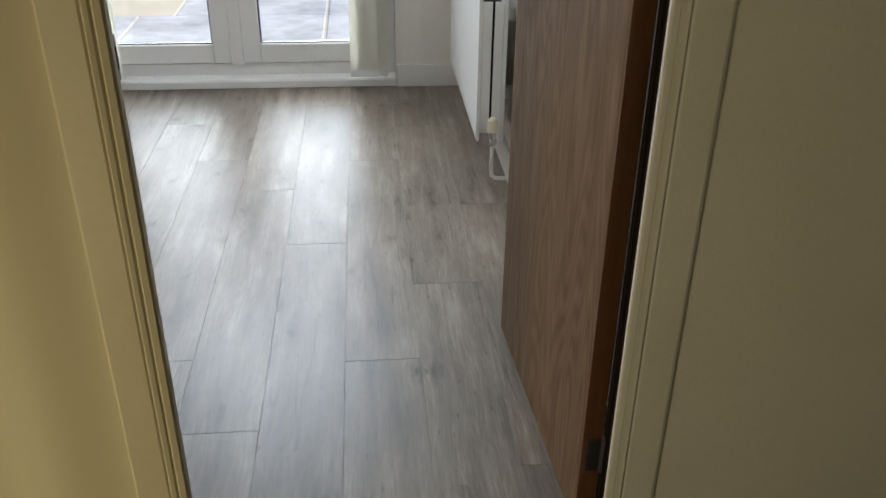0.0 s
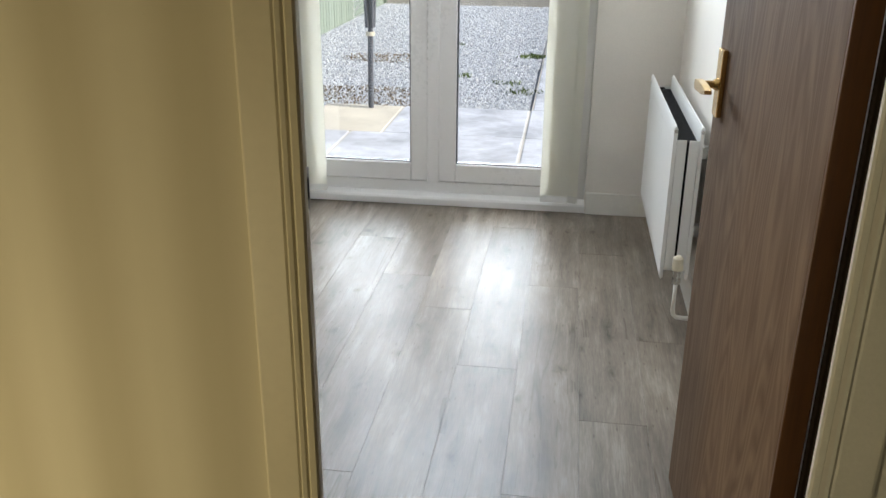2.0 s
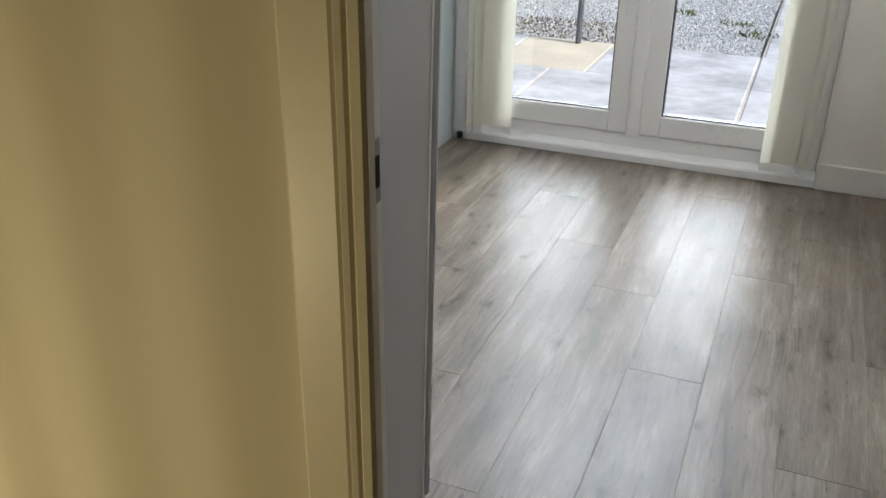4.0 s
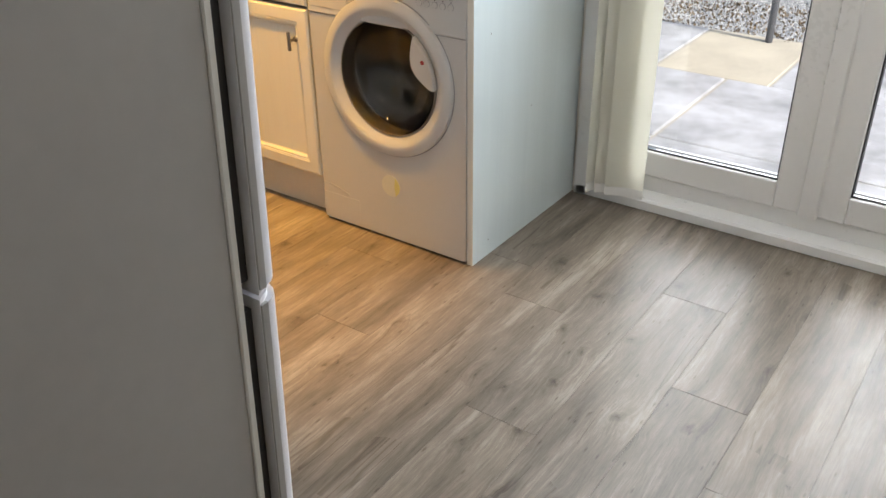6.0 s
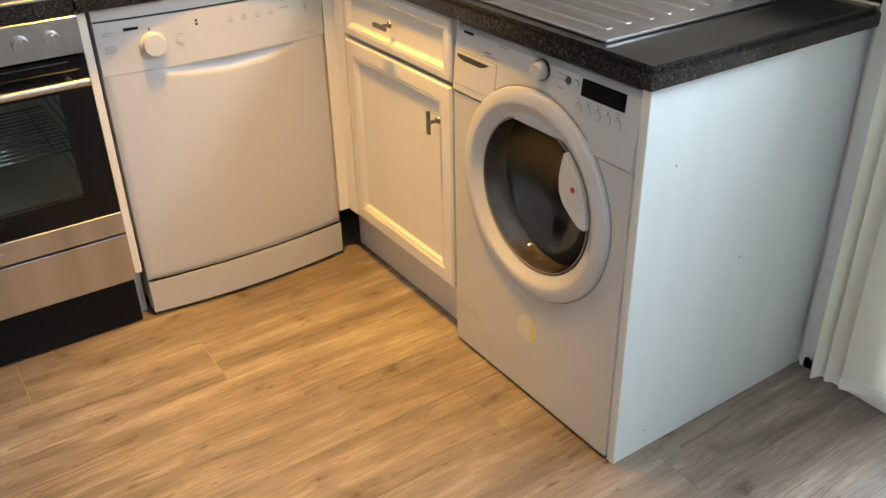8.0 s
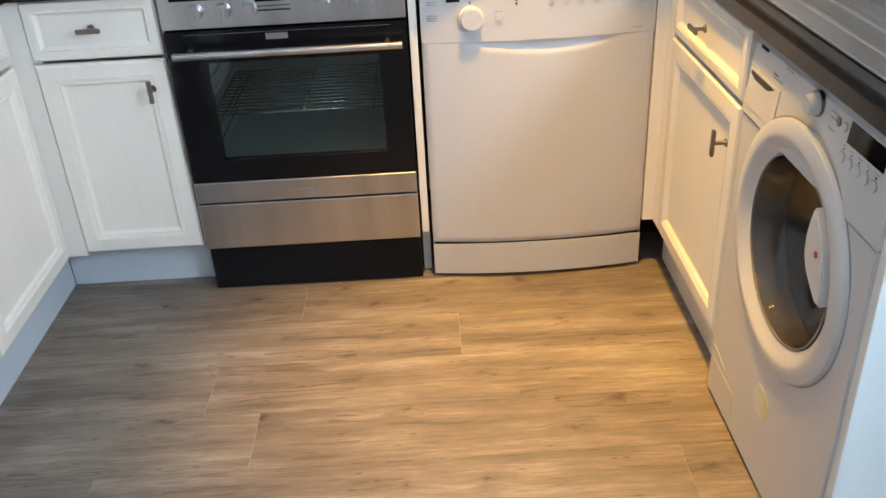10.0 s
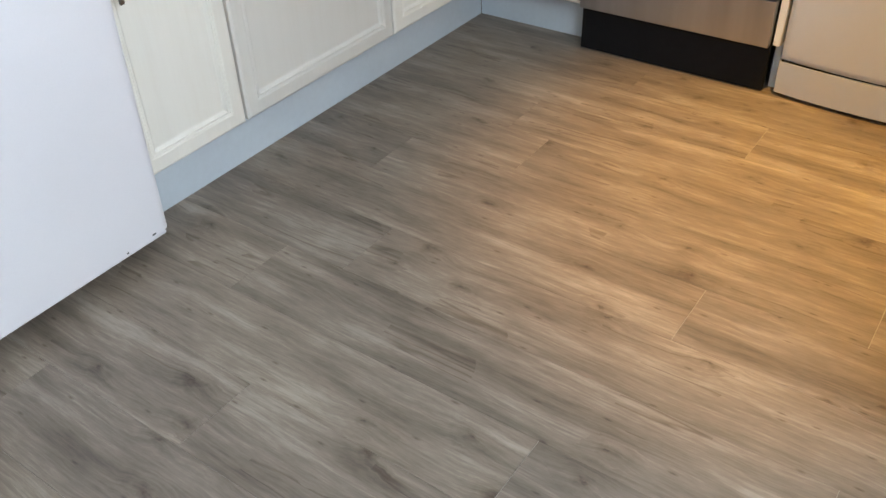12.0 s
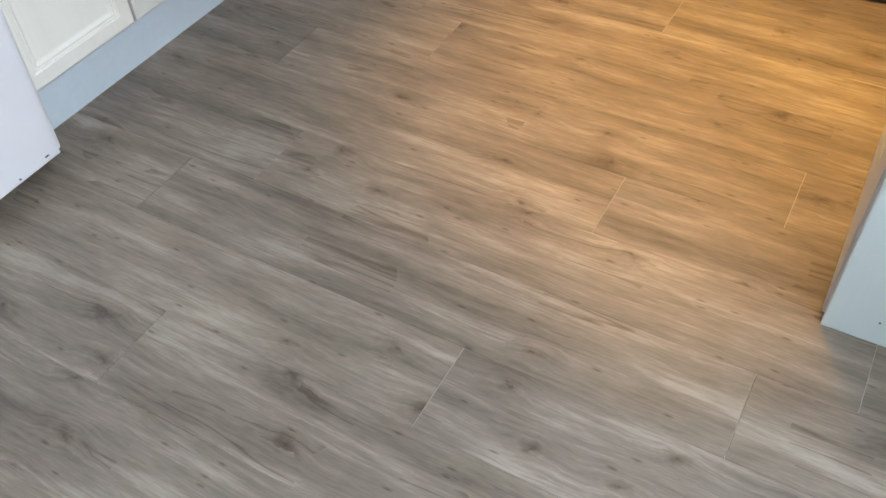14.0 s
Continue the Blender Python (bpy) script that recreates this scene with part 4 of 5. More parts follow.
# detergent drawer; a dark plate is drawn as the shade in its grip recess
tray = part("detergent_drawer", fascia_box(WX0 + 0.006, -1.70, 0.722, 0.795, 0.0016), M_APPL, wm, "white detergent drawer front")
part("drawer_gap", fascia_box(WX0 + 0.004, -1.698, 0.720, 0.797, 0.0004), M_GREYINK, wm)
m4 = Matrix.Translation((0, on_fascia(0.785), 0)) @ Matrix(((1, 0, 0, 0), (0, 0, -1, 0), (0, 1, 0, 0), (0, 0, 0, 1)))
recess_shade = [(WX0 + 0.012, 0.790), (WX0 + 0.012, 0.783)] + [(WX0 + 0.012 + 0.118 * k / 8, 0.783 - 0.012 * math.sin(math.pi * k / 8) + 0.004 * k / 8) for k in range(1, 8)] + [(WX0 + 0.130, 0.789)]
part("grip", prism(bmesh.new(), recess_shade, 0.0, 0.0024, m4), M_RUBBER, tray, "dark curved plate drawn as the shade in the grip recess")
# flat grey ring drawn as the shade line round the porthole ring
part("ring_shade_line", lathe(bmesh.new(), [(0.2430, -0.001), (0.2430, 0.0012), (0.2395, 0.0012)], Matrix.Translation((WC, WF, WZ)) @ Matrix(((1, 0, 0, 0), (0, 0, -1, 0), (0, 1, 0, 0), (0, 0, 0, 1))), 72), M_GREYINK, wm)
part("seam", B(-1.42, WX1 - 0.001, WF - 0.0018, WF + 0.001, 0.7005, 0.7025), M_GREYINK, wm)
# porthole
PM = Matrix.Translation((WC, WF, WZ)) @ Matrix(((1, 0, 0, 0), (0, 0, -1, 0), (0, 1, 0, 0), (0, 0, 0, 1)))
hatch = part("door_ring", lathe(bmesh.new(), [(0.239, -0.004), (0.239, 0.006), (0.237, 0.010), (0.232, 0.0125), (0.220, 0.0150), (0.210, 0.0160), (0.205, 0.0150), (0.198, 0.0100), (0.187, 0.0030), (0.179, -0.001), (0.176, -0.03), (0.19, -0.03)], PM, 72), M_APPL, wm, "thick white porthole ring", True)
part("gasket", lathe(bmesh.new(), [(0.1765, 0.001), (0.173, 0.002), (0.1735, -0.002), (0.1745, -0.03), (0.176, -0.06), (0.186, -0.075)], PM, 64), M_GASKET, hatch, "dark grey rubber seal", True)
bowl_in = [(0.173, -0.002), (0.169, -0.012), (0.162, -0.032), (0.150, -0.052), (0.130, -0.070), (0.10, -0.085), (0.06, -0.095), (0.0, -0.099)]
part("bowl", lathe(bmesh.new(), bowl_in[::-1] + [(r - 0.001, h - 0.005) for r, h in bowl_in], PM, 64), M_BOWL, hatch, "smoked curved door glass", True)
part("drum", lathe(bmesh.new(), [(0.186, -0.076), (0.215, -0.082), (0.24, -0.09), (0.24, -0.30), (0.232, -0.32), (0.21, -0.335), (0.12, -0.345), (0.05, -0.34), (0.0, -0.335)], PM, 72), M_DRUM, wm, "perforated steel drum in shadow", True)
arc = [(0.184 * math.cos(radians(a)), 0.184 * math.sin(radians(a))) for a in range(0, 53, 6)]
left = [(0.112, 0.148), (0.104, 0.12), (0.099, 0.09), (0.102, 0.058), (0.116, 0.035), (0.140, 0.016), (0.165, 0.0)]
grip_bm = prism(bmesh.new(), arc + left, 0.001, 0.019, PM)
bmesh.ops.bevel(grip_bm, geom=[e for e in grip_bm.edges], offset=0.003, segments=2, affect="EDGES")
part("door_grip", grip_bm, M_APPL, hatch, "white grip piece inside the ring", True)
part("mark", T((WC + 0.145, WF - 0.0185, WZ + 0.078), (WC + 0.145, WF - 0.0202, WZ + 0.078), 0.0062, seg=20), M_RED, hatch, "small round red mark")
part("sticker", T((-1.565, WF, 0.195), (-1.565, WF - 0.0008, 0.195), 0.036, seg=32), M_CREAMY, wm, "round pale sticker")
bm = prism(bmesh.new(), [(0.036 * math.cos(radians(a)), 0.036 * math.sin(radians(a))) for a in range(-60, 61, 12)] + [(0.018, 0.028), (0.014, 0.0), (0.018, -0.028)], 0.0009, 0.0014, Matrix.Translation((-1.565, WF, 0.195)) @ Matrix(((1, 0, 0, 0), (0, 0, -1, 0), (0, 1, 0, 0), (0, 0, 0, 1))))
part("sticker_print", bm, M_YELLOW, wm, "yellow part of the sticker")
part("filter_cover", box(bmesh.new(), -1.845, -1.70, WF - 0.0006, WF + 0.001, 0.03, 0.105, 0.0004), M_APPL, wm, "flush filter cover")
part("seam", sweep(bmesh.new(), [(-1.842 + 0.10 * k / 8, WF - 0.0002, 0.138 - 0.022 * (k / 8) ** 1.6) for k in range(9)], 0.0012, 6), M_GREYINK, wm, "curved grey crease above the filter cover", True)
for x in (WX0 + 0.04, WX1 - 0.04):
    part("foot", T((x, WF + 0.05, 0), (x, WF + 0.05, 0.012), 0.02, seg=16), M_DARK, wm)


# ---- dishwasher ----
DX, DY0, DY1 = -2.428, 3.333, 3.935


def bowed(z0, z1, bow, back, inset=0.0, seg=16):
    """A slab facing east whose front swells by bow in the middle."""
    c, h = (DY0 + DY1) / 2, (DY1 - DY0) / 2 - inset
    front = [(DX - 0.012 + bow * (1 - (u * u)), c + u * h) for u in (2 * i / seg - 1 for i in range(seg + 1))]
    return prism(bmesh.new(), front + [(back, c + h), (back, c - h)], z0, z1)


dw = thing("dishwasher", -2.7, 3.63, 0, "white slimline-knob dishwasher with a curved door", "dishwasher")
part("body", B(-2.98, DX - 0.035, DY0 + 0.004, DY1 - 0.004, 0.02, 0.80), M_APPL, dw)
part("plinth", bowed(0.012, 0.1098, 0.024, DX - 0.06), M_APPL, dw, "white kick panel", True)
part("gap", bowed(0.1098, 0.1148, 0.016, DX - 0.06, 0.004), M_DARK, dw)
dz0, dz1, n_u, n_v = 0.1148, 0.702, 60, 60
bm = bmesh.new()
rows = []
for j in range(n_v + 1):
    z = dz0 + (dz1 - dz0) * j / n_v
    row = []
    for i in range(n_u + 1):
        u = 2 * i / n_u - 1
        y = (DY0 + DY1) / 2 + u * (DY1 - DY0) / 2
        x = DX - 0.012 + 0.024 * (1 - u * u)
        if i in (0, n_u) or j == 0:
            x -= 0.006
        v = (u - 0.05) / 0.72
        lip = 0.034 * max(0.0, 1 - v * v)
        if lip > 0:
            d = (z - (dz1 - lip)) / 0.018
            x -= 0.009 * min(1, max(0, d)) * min(1, lip / 0.016)
        row.append(bm.verts.new((x, y, z)))
    rows.append(row)
for a, b in zip(rows, rows[1:]):
    for i in range(n_u):
        bm.faces.new((a[i], a[i + 1], b[i + 1], b[i]))
edge = rows[0] + [r[-1] for r in rows[1:]] + rows[-1][-2::-1] + [r[0] for r in rows[-2:0:-1]]
back = [bm.verts.new((DX - 0.04, v.co.y, v.co.z)) for v in edge]
for i in range(len(edge)):
    j = (i + 1) % len(edge)
    bm.faces.new((edge[j], edge[i], back[i], back[j]))
bmesh.ops.recalc_face_normals(bm, faces=bm.faces)
part("door", bm, M_APPL, dw, "", True)
panel = part("control_panel", bowed(0.703, 0.832, 0.026, DX - 0.06), M_APPL, dw, "", True)
part("gap", bowed(0.832, 0.836, 0.018, DX - 0.06, 0.003), M_DARK, dw)
top_trim = bowed(0.836, 0.866, 0.020, DX - 0.3)
part("top_trim", top_trim, M_APPL, dw, "white lid edge under the worktop", True)


def panel_x(y):
    u = (y - (DY0 + DY1) / 2) / ((DY1 - DY0) / 2)
    return DX - 0.012 + 0.026 * (1 - u * u)


def dw_disc(y, z, r, out, material, name, label="", r1=None):
    x = panel_x(y)
    return part(name, T((x - 0.004, y, z), (x + out, y, z), r, r1 or r, 32), material, panel, label, True)


def dw_print(y0, y1, z0, z1, material=None):
    x = panel_x((y0 + y1) / 2)
    part("print", B(x - 0.004, x + 0.0012, y0, y1, z0, z1), material or M_GREYINK, panel)


dw_disc(3.462, 0.765, 0.031, 0.003, M_PLAST, "knob_ring", "pale ring")
dw_disc(3.462, 0.765, 0.030, 0.019, M_APPL, "knob", "round white programme knob", 0.026)
dw_disc(3.530, 0.765, 0.0095, 0.0018, M_GREYINK, "button_ring")
dw_disc(3.530, 0.765, 0.0086, 0.003, M_APPL, "button", "small round button")
dw_print(3.520, 3.540, 0.779, 0.7806)
dw_disc(3.893, 0.787, 0.0135, 0.002, M_BEIGE, "button_ring")
dw_disc(3.893, 0.787, 0.0105, 0.006, M_APPL, "button", "round power button")
dw_print(3.400, 3.446, 0.806, 0.813, M_DARK)
dw_print(3.457, 3.460, 0.800, 0.806, M_DARK)
for y in (3.575, ):
    dw_disc(y, 0.806, 0.003, 0.001, M_DARK, "lamp_dot")
    dw_disc(y, 0.797, 0.003, 0.001, M_DARK, "lamp_dot")
for i in range(4):
    y = 3.655 + i * 0.038
    dw_print(y, y + 0.016, 0.792, 0.7935)
    dw_print(y + 0.003, y + 0.013, 0.799, 0.8005)
    dw_print(y + 0.002, y + 0.014, 0.7865, 0.788)
for z in (0.805, 0.799, 0.771, 0.765, 0.759):
    dw_print(3.350, 3.385, z, z + 0.0018)
dw_print(3.80, 3.828, 0.797, 0.7995)
dw_print(3.87, 3.90, 0.716, 0.718)
for y in (DY0 + 0.06, DY1 - 0.06):
    part("foot", T((-2.55, y, 0), (-2.55, y, 0.03), 0.018, seg=12), M_DARK, dw)
# support board between dishwasher and oven
support = thing("support_board", -2.7, 3.313, 0, "limed cream upright board between dishwasher and oven", "end panel")
part("board", box(bmesh.new(), -2.98, DX - 0.014, 3.303, 3.323, 0.15, 0.868, 0.001), M_CAB, support)
part("foot", box(bmesh.new(), -2.98, DX - 0.06, 3.302, 3.324, 0.0, 0.148, 0.001), M_PLINTH, support, "dark grey foot")

# ---- cooker ----
OX, OY0, OY1 = -2.412, 2.688, 3.297
cook = thing("oven", -2.7, 2.99, 0, "built-under steel and black glass electric oven", "oven")
bm = bmesh.new()
box(bm, -2.98, OX - 0.03, OY0, OY0 + 0.012, 0.15, 0.868)
box(bm, -2.98, OX - 0.03, OY1 - 0.012, OY1, 0.15, 0.868)
box(bm, -2.98, -2.97, OY0 + 0.012, OY1 - 0.012, 0.15, 0.868)
part("carcass", bm, M_DARK, cook)
cp = part("control_panel", box(bmesh.new(), OX - 0.03, OX, OY0, OY1, 0.778, 0.865, 0.002), M_STEEL, cook, "brushed steel control panel")
part("clock_strip", B(OX - 0.002, OX + 0.001, OY0 + 0.03, OY0 + 0.36, 0.848, 0.861), M_BLACKGL, cp, "black glass display strip")
part("clock_strip", B(OX - 0.002, OX + 0.0013, OY0 + 0.24, OY0 + 0.31, 0.838, 0.850), M_BLACKGL, cp)
part("slot", B(OX - 0.002, OX + 0.001, OY0 + 0.235, OY0 + 0.325, 0.815, 0.8185), M_DARK, cp)
part("slot", B(OX - 0.002, OX + 0.001, OY0 + 0.235, OY0 + 0.325, 0.826, 0.828), M_DARK, cp)
for y in (2.779, 2.849, 2.914, 3.097, 3.164, 3.232):
    k = part("knob", T((OX, y, 0.822), (OX + 0.022, y, 0.822), 0.0195, 0.017, 32), M_STEEL, cp, "round steel control knob", True)
    part("pointer", B(OX + 0.018, OX + 0.025, y - 0.003, y + 0.003, 0.808, 0.836, bevel=0.001), M_STEEL, k)
OZ0, OZ1 = 0.357, 0.772
GY0, GY1, GZ0, GZ1 = OY0 + 0.095, OY1 - 0.075, 0.420, 0.690
def rect_ring(bm, x0, x1, outer, inner):
    """A flat frame facing east between two rectangles (y0, y1, z0, z1)."""
    loops = []
    for x in (x0, x1):
        for y0, y1, z0, z1 in (outer, inner):
            loops.append([bm.verts.new((x, y, z)) for y, z in ((y0, z0), (y1, z0), (y1, z1), (y0, z1))])
    bo, bi, fo, fi = loops
    for a, b in ((bo, bi), (fo, fi), (bo, fo), (bi, fi)):
        for i in range(4):
            bm.faces.new((a[i], a[(i + 1) % 4], b[(i + 1) % 4], b[i]))
    bmesh.ops.recalc_face_normals(bm, faces=bm.faces)
    return bm


bm = rect_ring(bmesh.new(), OX - 0.028, OX - 0.002, (OY0, OY1, OZ0, OZ1), (GY0, GY1, GZ0, GZ1))
odoor = part("door", bm, M_BLACKGL, cook, "black glass oven door")
part("window", B(OX - 0.008, OX - 0.003, GY0, GY1, GZ0, GZ1), M_OVENGL, odoor, "tinted oven window")
bm = sweep(bmesh.new(), [(OX + 0.042, OY0 + 0.025, 0.722), (OX + 0.042, OY1 - 0.012, 0.722)], 0.0095, 16)
for y in (OY0 + 0.06, OY1 - 0.05):
    tube(bm, (OX - 0.002, y, 0.722), (OX + 0.042, y, 0.722), 0.007, seg=12)
part("handle", bm, M_STEEL, odoor, "round steel door bar", True)
part("badge", B(OX - 0.002, OX + 0.0015, OY0 + 0.255, OY0 + 0.31, 0.744, 0.759), M_STEEL, odoor, "small silver badge")
part("trim_line", B(OX - 0.002, OX - 0.0005, OY0 + 0.05, OY1 - 0.04, 0.7625, 0.764), M_NICKEL, odoor)
strip = part("steel_strip", box(bmesh.new(), OX - 0.028, OX, OY0, OY1, 0.295, 0.355, 0.0015), M_STEEL, cook, "brushed steel strip")
part("badge", B(OX - 0.001, OX + 0.0008, OY0 + 0.285, OY0 + 0.32, 0.322, 0.327), M_GREYINK, strip)
part("drawer", box(bmesh.new(), OX - 0.03, OX - 0.002, OY0, OY1, 0.150, 0.288, 0.0015), M_STEEL, cook, "brushed steel lower panel")
part("plinth", box(bmesh.new(), OX - 0.05, OX - 0.028, OY0, OY1, 0.004, 0.147, 0.001), M_DARK, cook, "black plinth")
CAV = plain("oven_enamel", (0.33, 0.41, 0.40), 0.4)
bm = bmesh.new()
box(bm, -2.90, -2.89, GY0 - 0.04, GY1 + 0.03, 0.40, 0.71)
box(bm, -2.89, OX - 0.029, GY0 - 0.04, GY0 - 0.03, 0.40, 0.71)
box(bm, -2.89, OX - 0.029, GY1 + 0.02, GY1 + 0.03, 0.40, 0.71)
box(bm, -2.89, OX - 0.029, GY0 - 0.03, GY1 + 0.02, 0.39, 0.40)
box(bm, -2.89, OX - 0.029, GY0 - 0.03, GY1 + 0.02, 0.71, 0.72)
part("cavity", bm, CAV, cook, "dark enamelled oven interior")
for z in (0.53,):
    bm = bmesh.new()
    sweep(bm, [(-2.47, GY0 - 0.025, z), (-2.47, GY1 + 0.015, z)], 0.0035, 8)
    sweep(bm, [(-2.84, GY0 - 0.025, z), (-2.84, GY1 + 0.015, z)], 0.0035, 8)
    for y in (GY0 + 0.02, (GY0 + GY1) / 2, GY1 - 0.03):
        sweep(bm, [(-2.84, y, z - 0.005), (-2.47, y, z - 0.005)], 0.0028, 6)
    for i in range(1, 13):
        x = -2.84 + i * 0.37 / 13
        sweep(bm, [(x, GY0 - 0.022, z), (x, GY1 + 0.012, z)], 0.0022, 6)
    part("rack", bm, M_CHROME, cook, "chrome wire oven rack", True)
for y in (GY0 - 0.028, GY1 + 0.016):
    for i in range(6):
        part("rack_rail", B(-2.86, -2.46, y, y + 0.004, 0.43 + i * 0.045, 0.437 + i * 0.045), M_CHROME, cook)
hob = thing("hob", -2.72, 2.99, 0.868, "black glass hob with a steel front trim", "hob")
part("base", B(-3.0, OX - 0.004, OY0 - 0.004, OY1 - 0.001, 0.868, 0.905), M_WORK, hob)
part("glass_top", box(bmesh.new(), -2.98, OX - 0.02, OY0 + 0.006, OY1 - 0.006, 0.905, 0.913, 0.002), M_BLACKGL, hob)
part("trim", box(bmesh.new(), OX - 0.018, OX - 0.004, OY0, OY1, 0.905, 0.914, 0.002), M_STEEL, hob, "steel front trim")

# ---- west and south units ----
WEST = facing(-2.452, 2.34, 90)
corner_unit = unit("base_cabinet", WEST, 0.343, 0.52, [(0.0, 0.335, 0.152, 0.702, 0.288, 0.625)], [(0.0, 0.335, 0.712, 0.862, 0.168, 0.79)], "limed cream narrow corner cabinet beside the oven")
SY = 2.27
bm = prism(bmesh.new(), [(-2.475, 2.25), (-2.440, 2.25), (-2.440, 2.338), (-2.475, 2.338)], 0.138, 0.868)
part("corner_post", bm, M_CAB, corner_unit, "limed cream corner post")
unit("base_cabinet", facing(-0.965, SY, 180), 0.352, 0.40, [(0.003, 0.349, 0.140, 0.702, 0.055, 0.60)], [(0.003, 0.349, 0.712, 0.862, 0.176, 0.79)], "limed cream base cabinet beside the fridge")
unit("base_cabinet", facing(-1.320, SY, 180), 1.12, 0.40, [(0.003, 0.632, 0.140, 0.702, 0.597, 0.60), (0.638, 1.117, 0.140, 0.702, 0.690, 0.60)], [(0.003, 0.632, 0.712, 0.862, 0.317, 0.79), (0.638, 1.117, 0.712, 0.862, 0.877, 0.79)], "limed cream double base cabinet with drawers over panelled doors")
tagged(new("plinth", mesh("plinth", box(bmesh.new(), -2.515, -0.95, SY - 0.045, SY - 0.027, 0.0, 0.148, 0.001), M_PLINTH)), "pale blue-grey plinth board under the cabinets", "plinth", kind="structure")
tagged(new("plinth", mesh("plinth", box(bmesh.new(), -2.533, -2.516, SY - 0.026, 2.684, 0.0, 0.148, 0.001), M_PLINTH)), "pale blue-grey plinth board beside the oven", "plinth", kind="structure")

# ---- fridge freezer ----
QX0, QX1, QF = -0.945, -0.408, 2.348
LEAN = 0.04      # how far the fridge leans out for each metre of height
fridge = thing("fridge_freezer", -0.67, 2.12, 0, "tall white fridge freezer with a scuffed door and grey sides", "fridge freezer")


def leaning(bm):
    for v in bm.verts:
        if v.co.y > YS + 0.1:
            v.co.y += LEAN * (v.co.z - 0.06)
    return bm


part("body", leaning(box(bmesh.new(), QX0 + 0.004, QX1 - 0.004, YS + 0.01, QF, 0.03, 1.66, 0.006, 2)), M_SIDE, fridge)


def fridge_door(z0, z1):
    """A softly bowed door that leans out a little towards its top."""
    h, c = (QX1 - QX0) / 2, (QX0 + QX1) / 2
    front = [(c + u * h, QF + 0.050 - 0.010 * u * u - 0.018 * (1 - math.sqrt(max(0.0, 1 - max(0.0, (abs(u) - 0.91) / 0.09) ** 2)))) for u in (-1, -0.995, -0.98, -0.96, -0.935, -0.91, -0.8, -0.5, -0.25, 0, 0.25, 0.5, 0.8, 0.91, 0.935, 0.96, 0.98, 0.995, 1)]
    bm = prism(bmesh.new(), [(QX0, QF + 0.014)] + front + [(QX1, QF + 0.014)], z0, z1)
    bmesh.ops.bevel(bm, geom=[e for e in bm.edges if abs(e.verts[0].co.z - e.verts[1].co.z) < 1e-6 and min(e.verts[0].co.y, e.verts[1].co.y) > QF + 0.02], offset=0.005, segments=2, affect="EDGES")
    return leaning(bm)


for z0, z1 in ((0.06, 1.030), (1.034, 1.665)):
    d = part("door", fridge_door(z0, z1), M_FRIDGE, fridge, "white door with a softly curved front", True)
    part("seal", leaning(B(QX0 + 0.012, QX1 - 0.010, QF, QF + 0.014, z0 + 0.01, z1 - 0.01)), M_RUBBER, d, "dark door seal")
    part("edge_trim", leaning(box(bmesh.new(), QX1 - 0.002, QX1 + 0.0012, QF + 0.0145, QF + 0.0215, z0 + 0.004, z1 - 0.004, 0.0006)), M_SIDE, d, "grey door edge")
part("front_flange", leaning(box(bmesh.new(), QX1 - 0.010, QX1 - 0.002, QF - 0.005, QF + 0.0015, 0.035, 1.655, 0.001)), M_PLAST, fridge, "thin white line along the cabinet front")
part("bottom_lip", box(bmesh.new(), QX0 + 0.01, QX1 - 0.006, QF + 0.010, QF + 0.036, 0.050, 0.0595, 0.003), M_FRIDGE, fridge, "grubby lower lip")
for cx, cz, cw in ((QX1 - 0.045, 0.076, 0.003), (QX0 + 0.05, 0.073, 0.005), (QX0 + 0.13, 0.071, 0.0025)):
    uu = (cx - (QX0 + QX1) / 2) / ((QX1 - QX0) / 2)
    cy = QF + 0.0505 - 0.010 * uu * uu
    part("chip", B(cx - cw, cx + cw, cy - 0.006, cy + 0.0006, cz - 0.0018, cz + 0.0018), M_DARK, fridge, "small dark chip in the enamel")
for x in (QX0 + 0.06, QX1 - 0.06):
    for y in (QF - 0.05, YS + 0.08):
        part("foot", T((x, y, 0), (x, y, 0.03), 0.018, seg=12), M_DARK, fridge)

# ---- kitchen ceiling light ----
clamp = thing("ceiling_light", LAMP[0], LAMP[1], ZC, "round warm ceiling light over the kitchen floor", "ceiling light")
part("base", T((LAMP[0], LAMP[1], ZC - 0.03), (LAMP[0], LAMP[1], ZC), 0.08, 0.09, 32), M_PLAST, clamp, "", True)
part("bulb", lathe(bmesh.new(), [(0.0, -0.05), (0.035, -0.045), (0.05, -0.02), (0.05, 0.0), (0.03, 0.03)], Matrix.Translation((LAMP[0], LAMP[1], ZC - 0.06)), 24), M_LAMP, clamp, "glowing bulb", True)

# ---- garden ----
GZ = -0.10
M_EARTH = plain("garden_soil", (0.33, 0.335, 0.34), 0.95, vary=0.3, grain=30, bump=0.3)
M_SLAB = plain("grey_paving_slab", (0.47, 0.49, 0.53), 0.8, vary=0.38, grain=14, bump=0.12)
M_SAND = plain("sand_paving_slab", (0.58, 0.54, 0.45), 0.85, vary=0.2, grain=40, bump=0.2)
M_JOINT = plain("mortar_joint", (0.50, 0.48, 0.43), 0.95, vary=0.2)
M_FENCE = wood("green_grey_fence_board", (0.20, 0.25, 0.20), (0.30, 0.36, 0.29), (0.38, 0.43, 0.35), (10, 10, 0.7), rough=0.8, knots=False)
M_POST = plain("grey_pole", (0.10, 0.105, 0.12), 0.5)
M_PALE = plain("pale_concrete", (0.46, 0.42, 0.36), 0.9, vary=0.2)
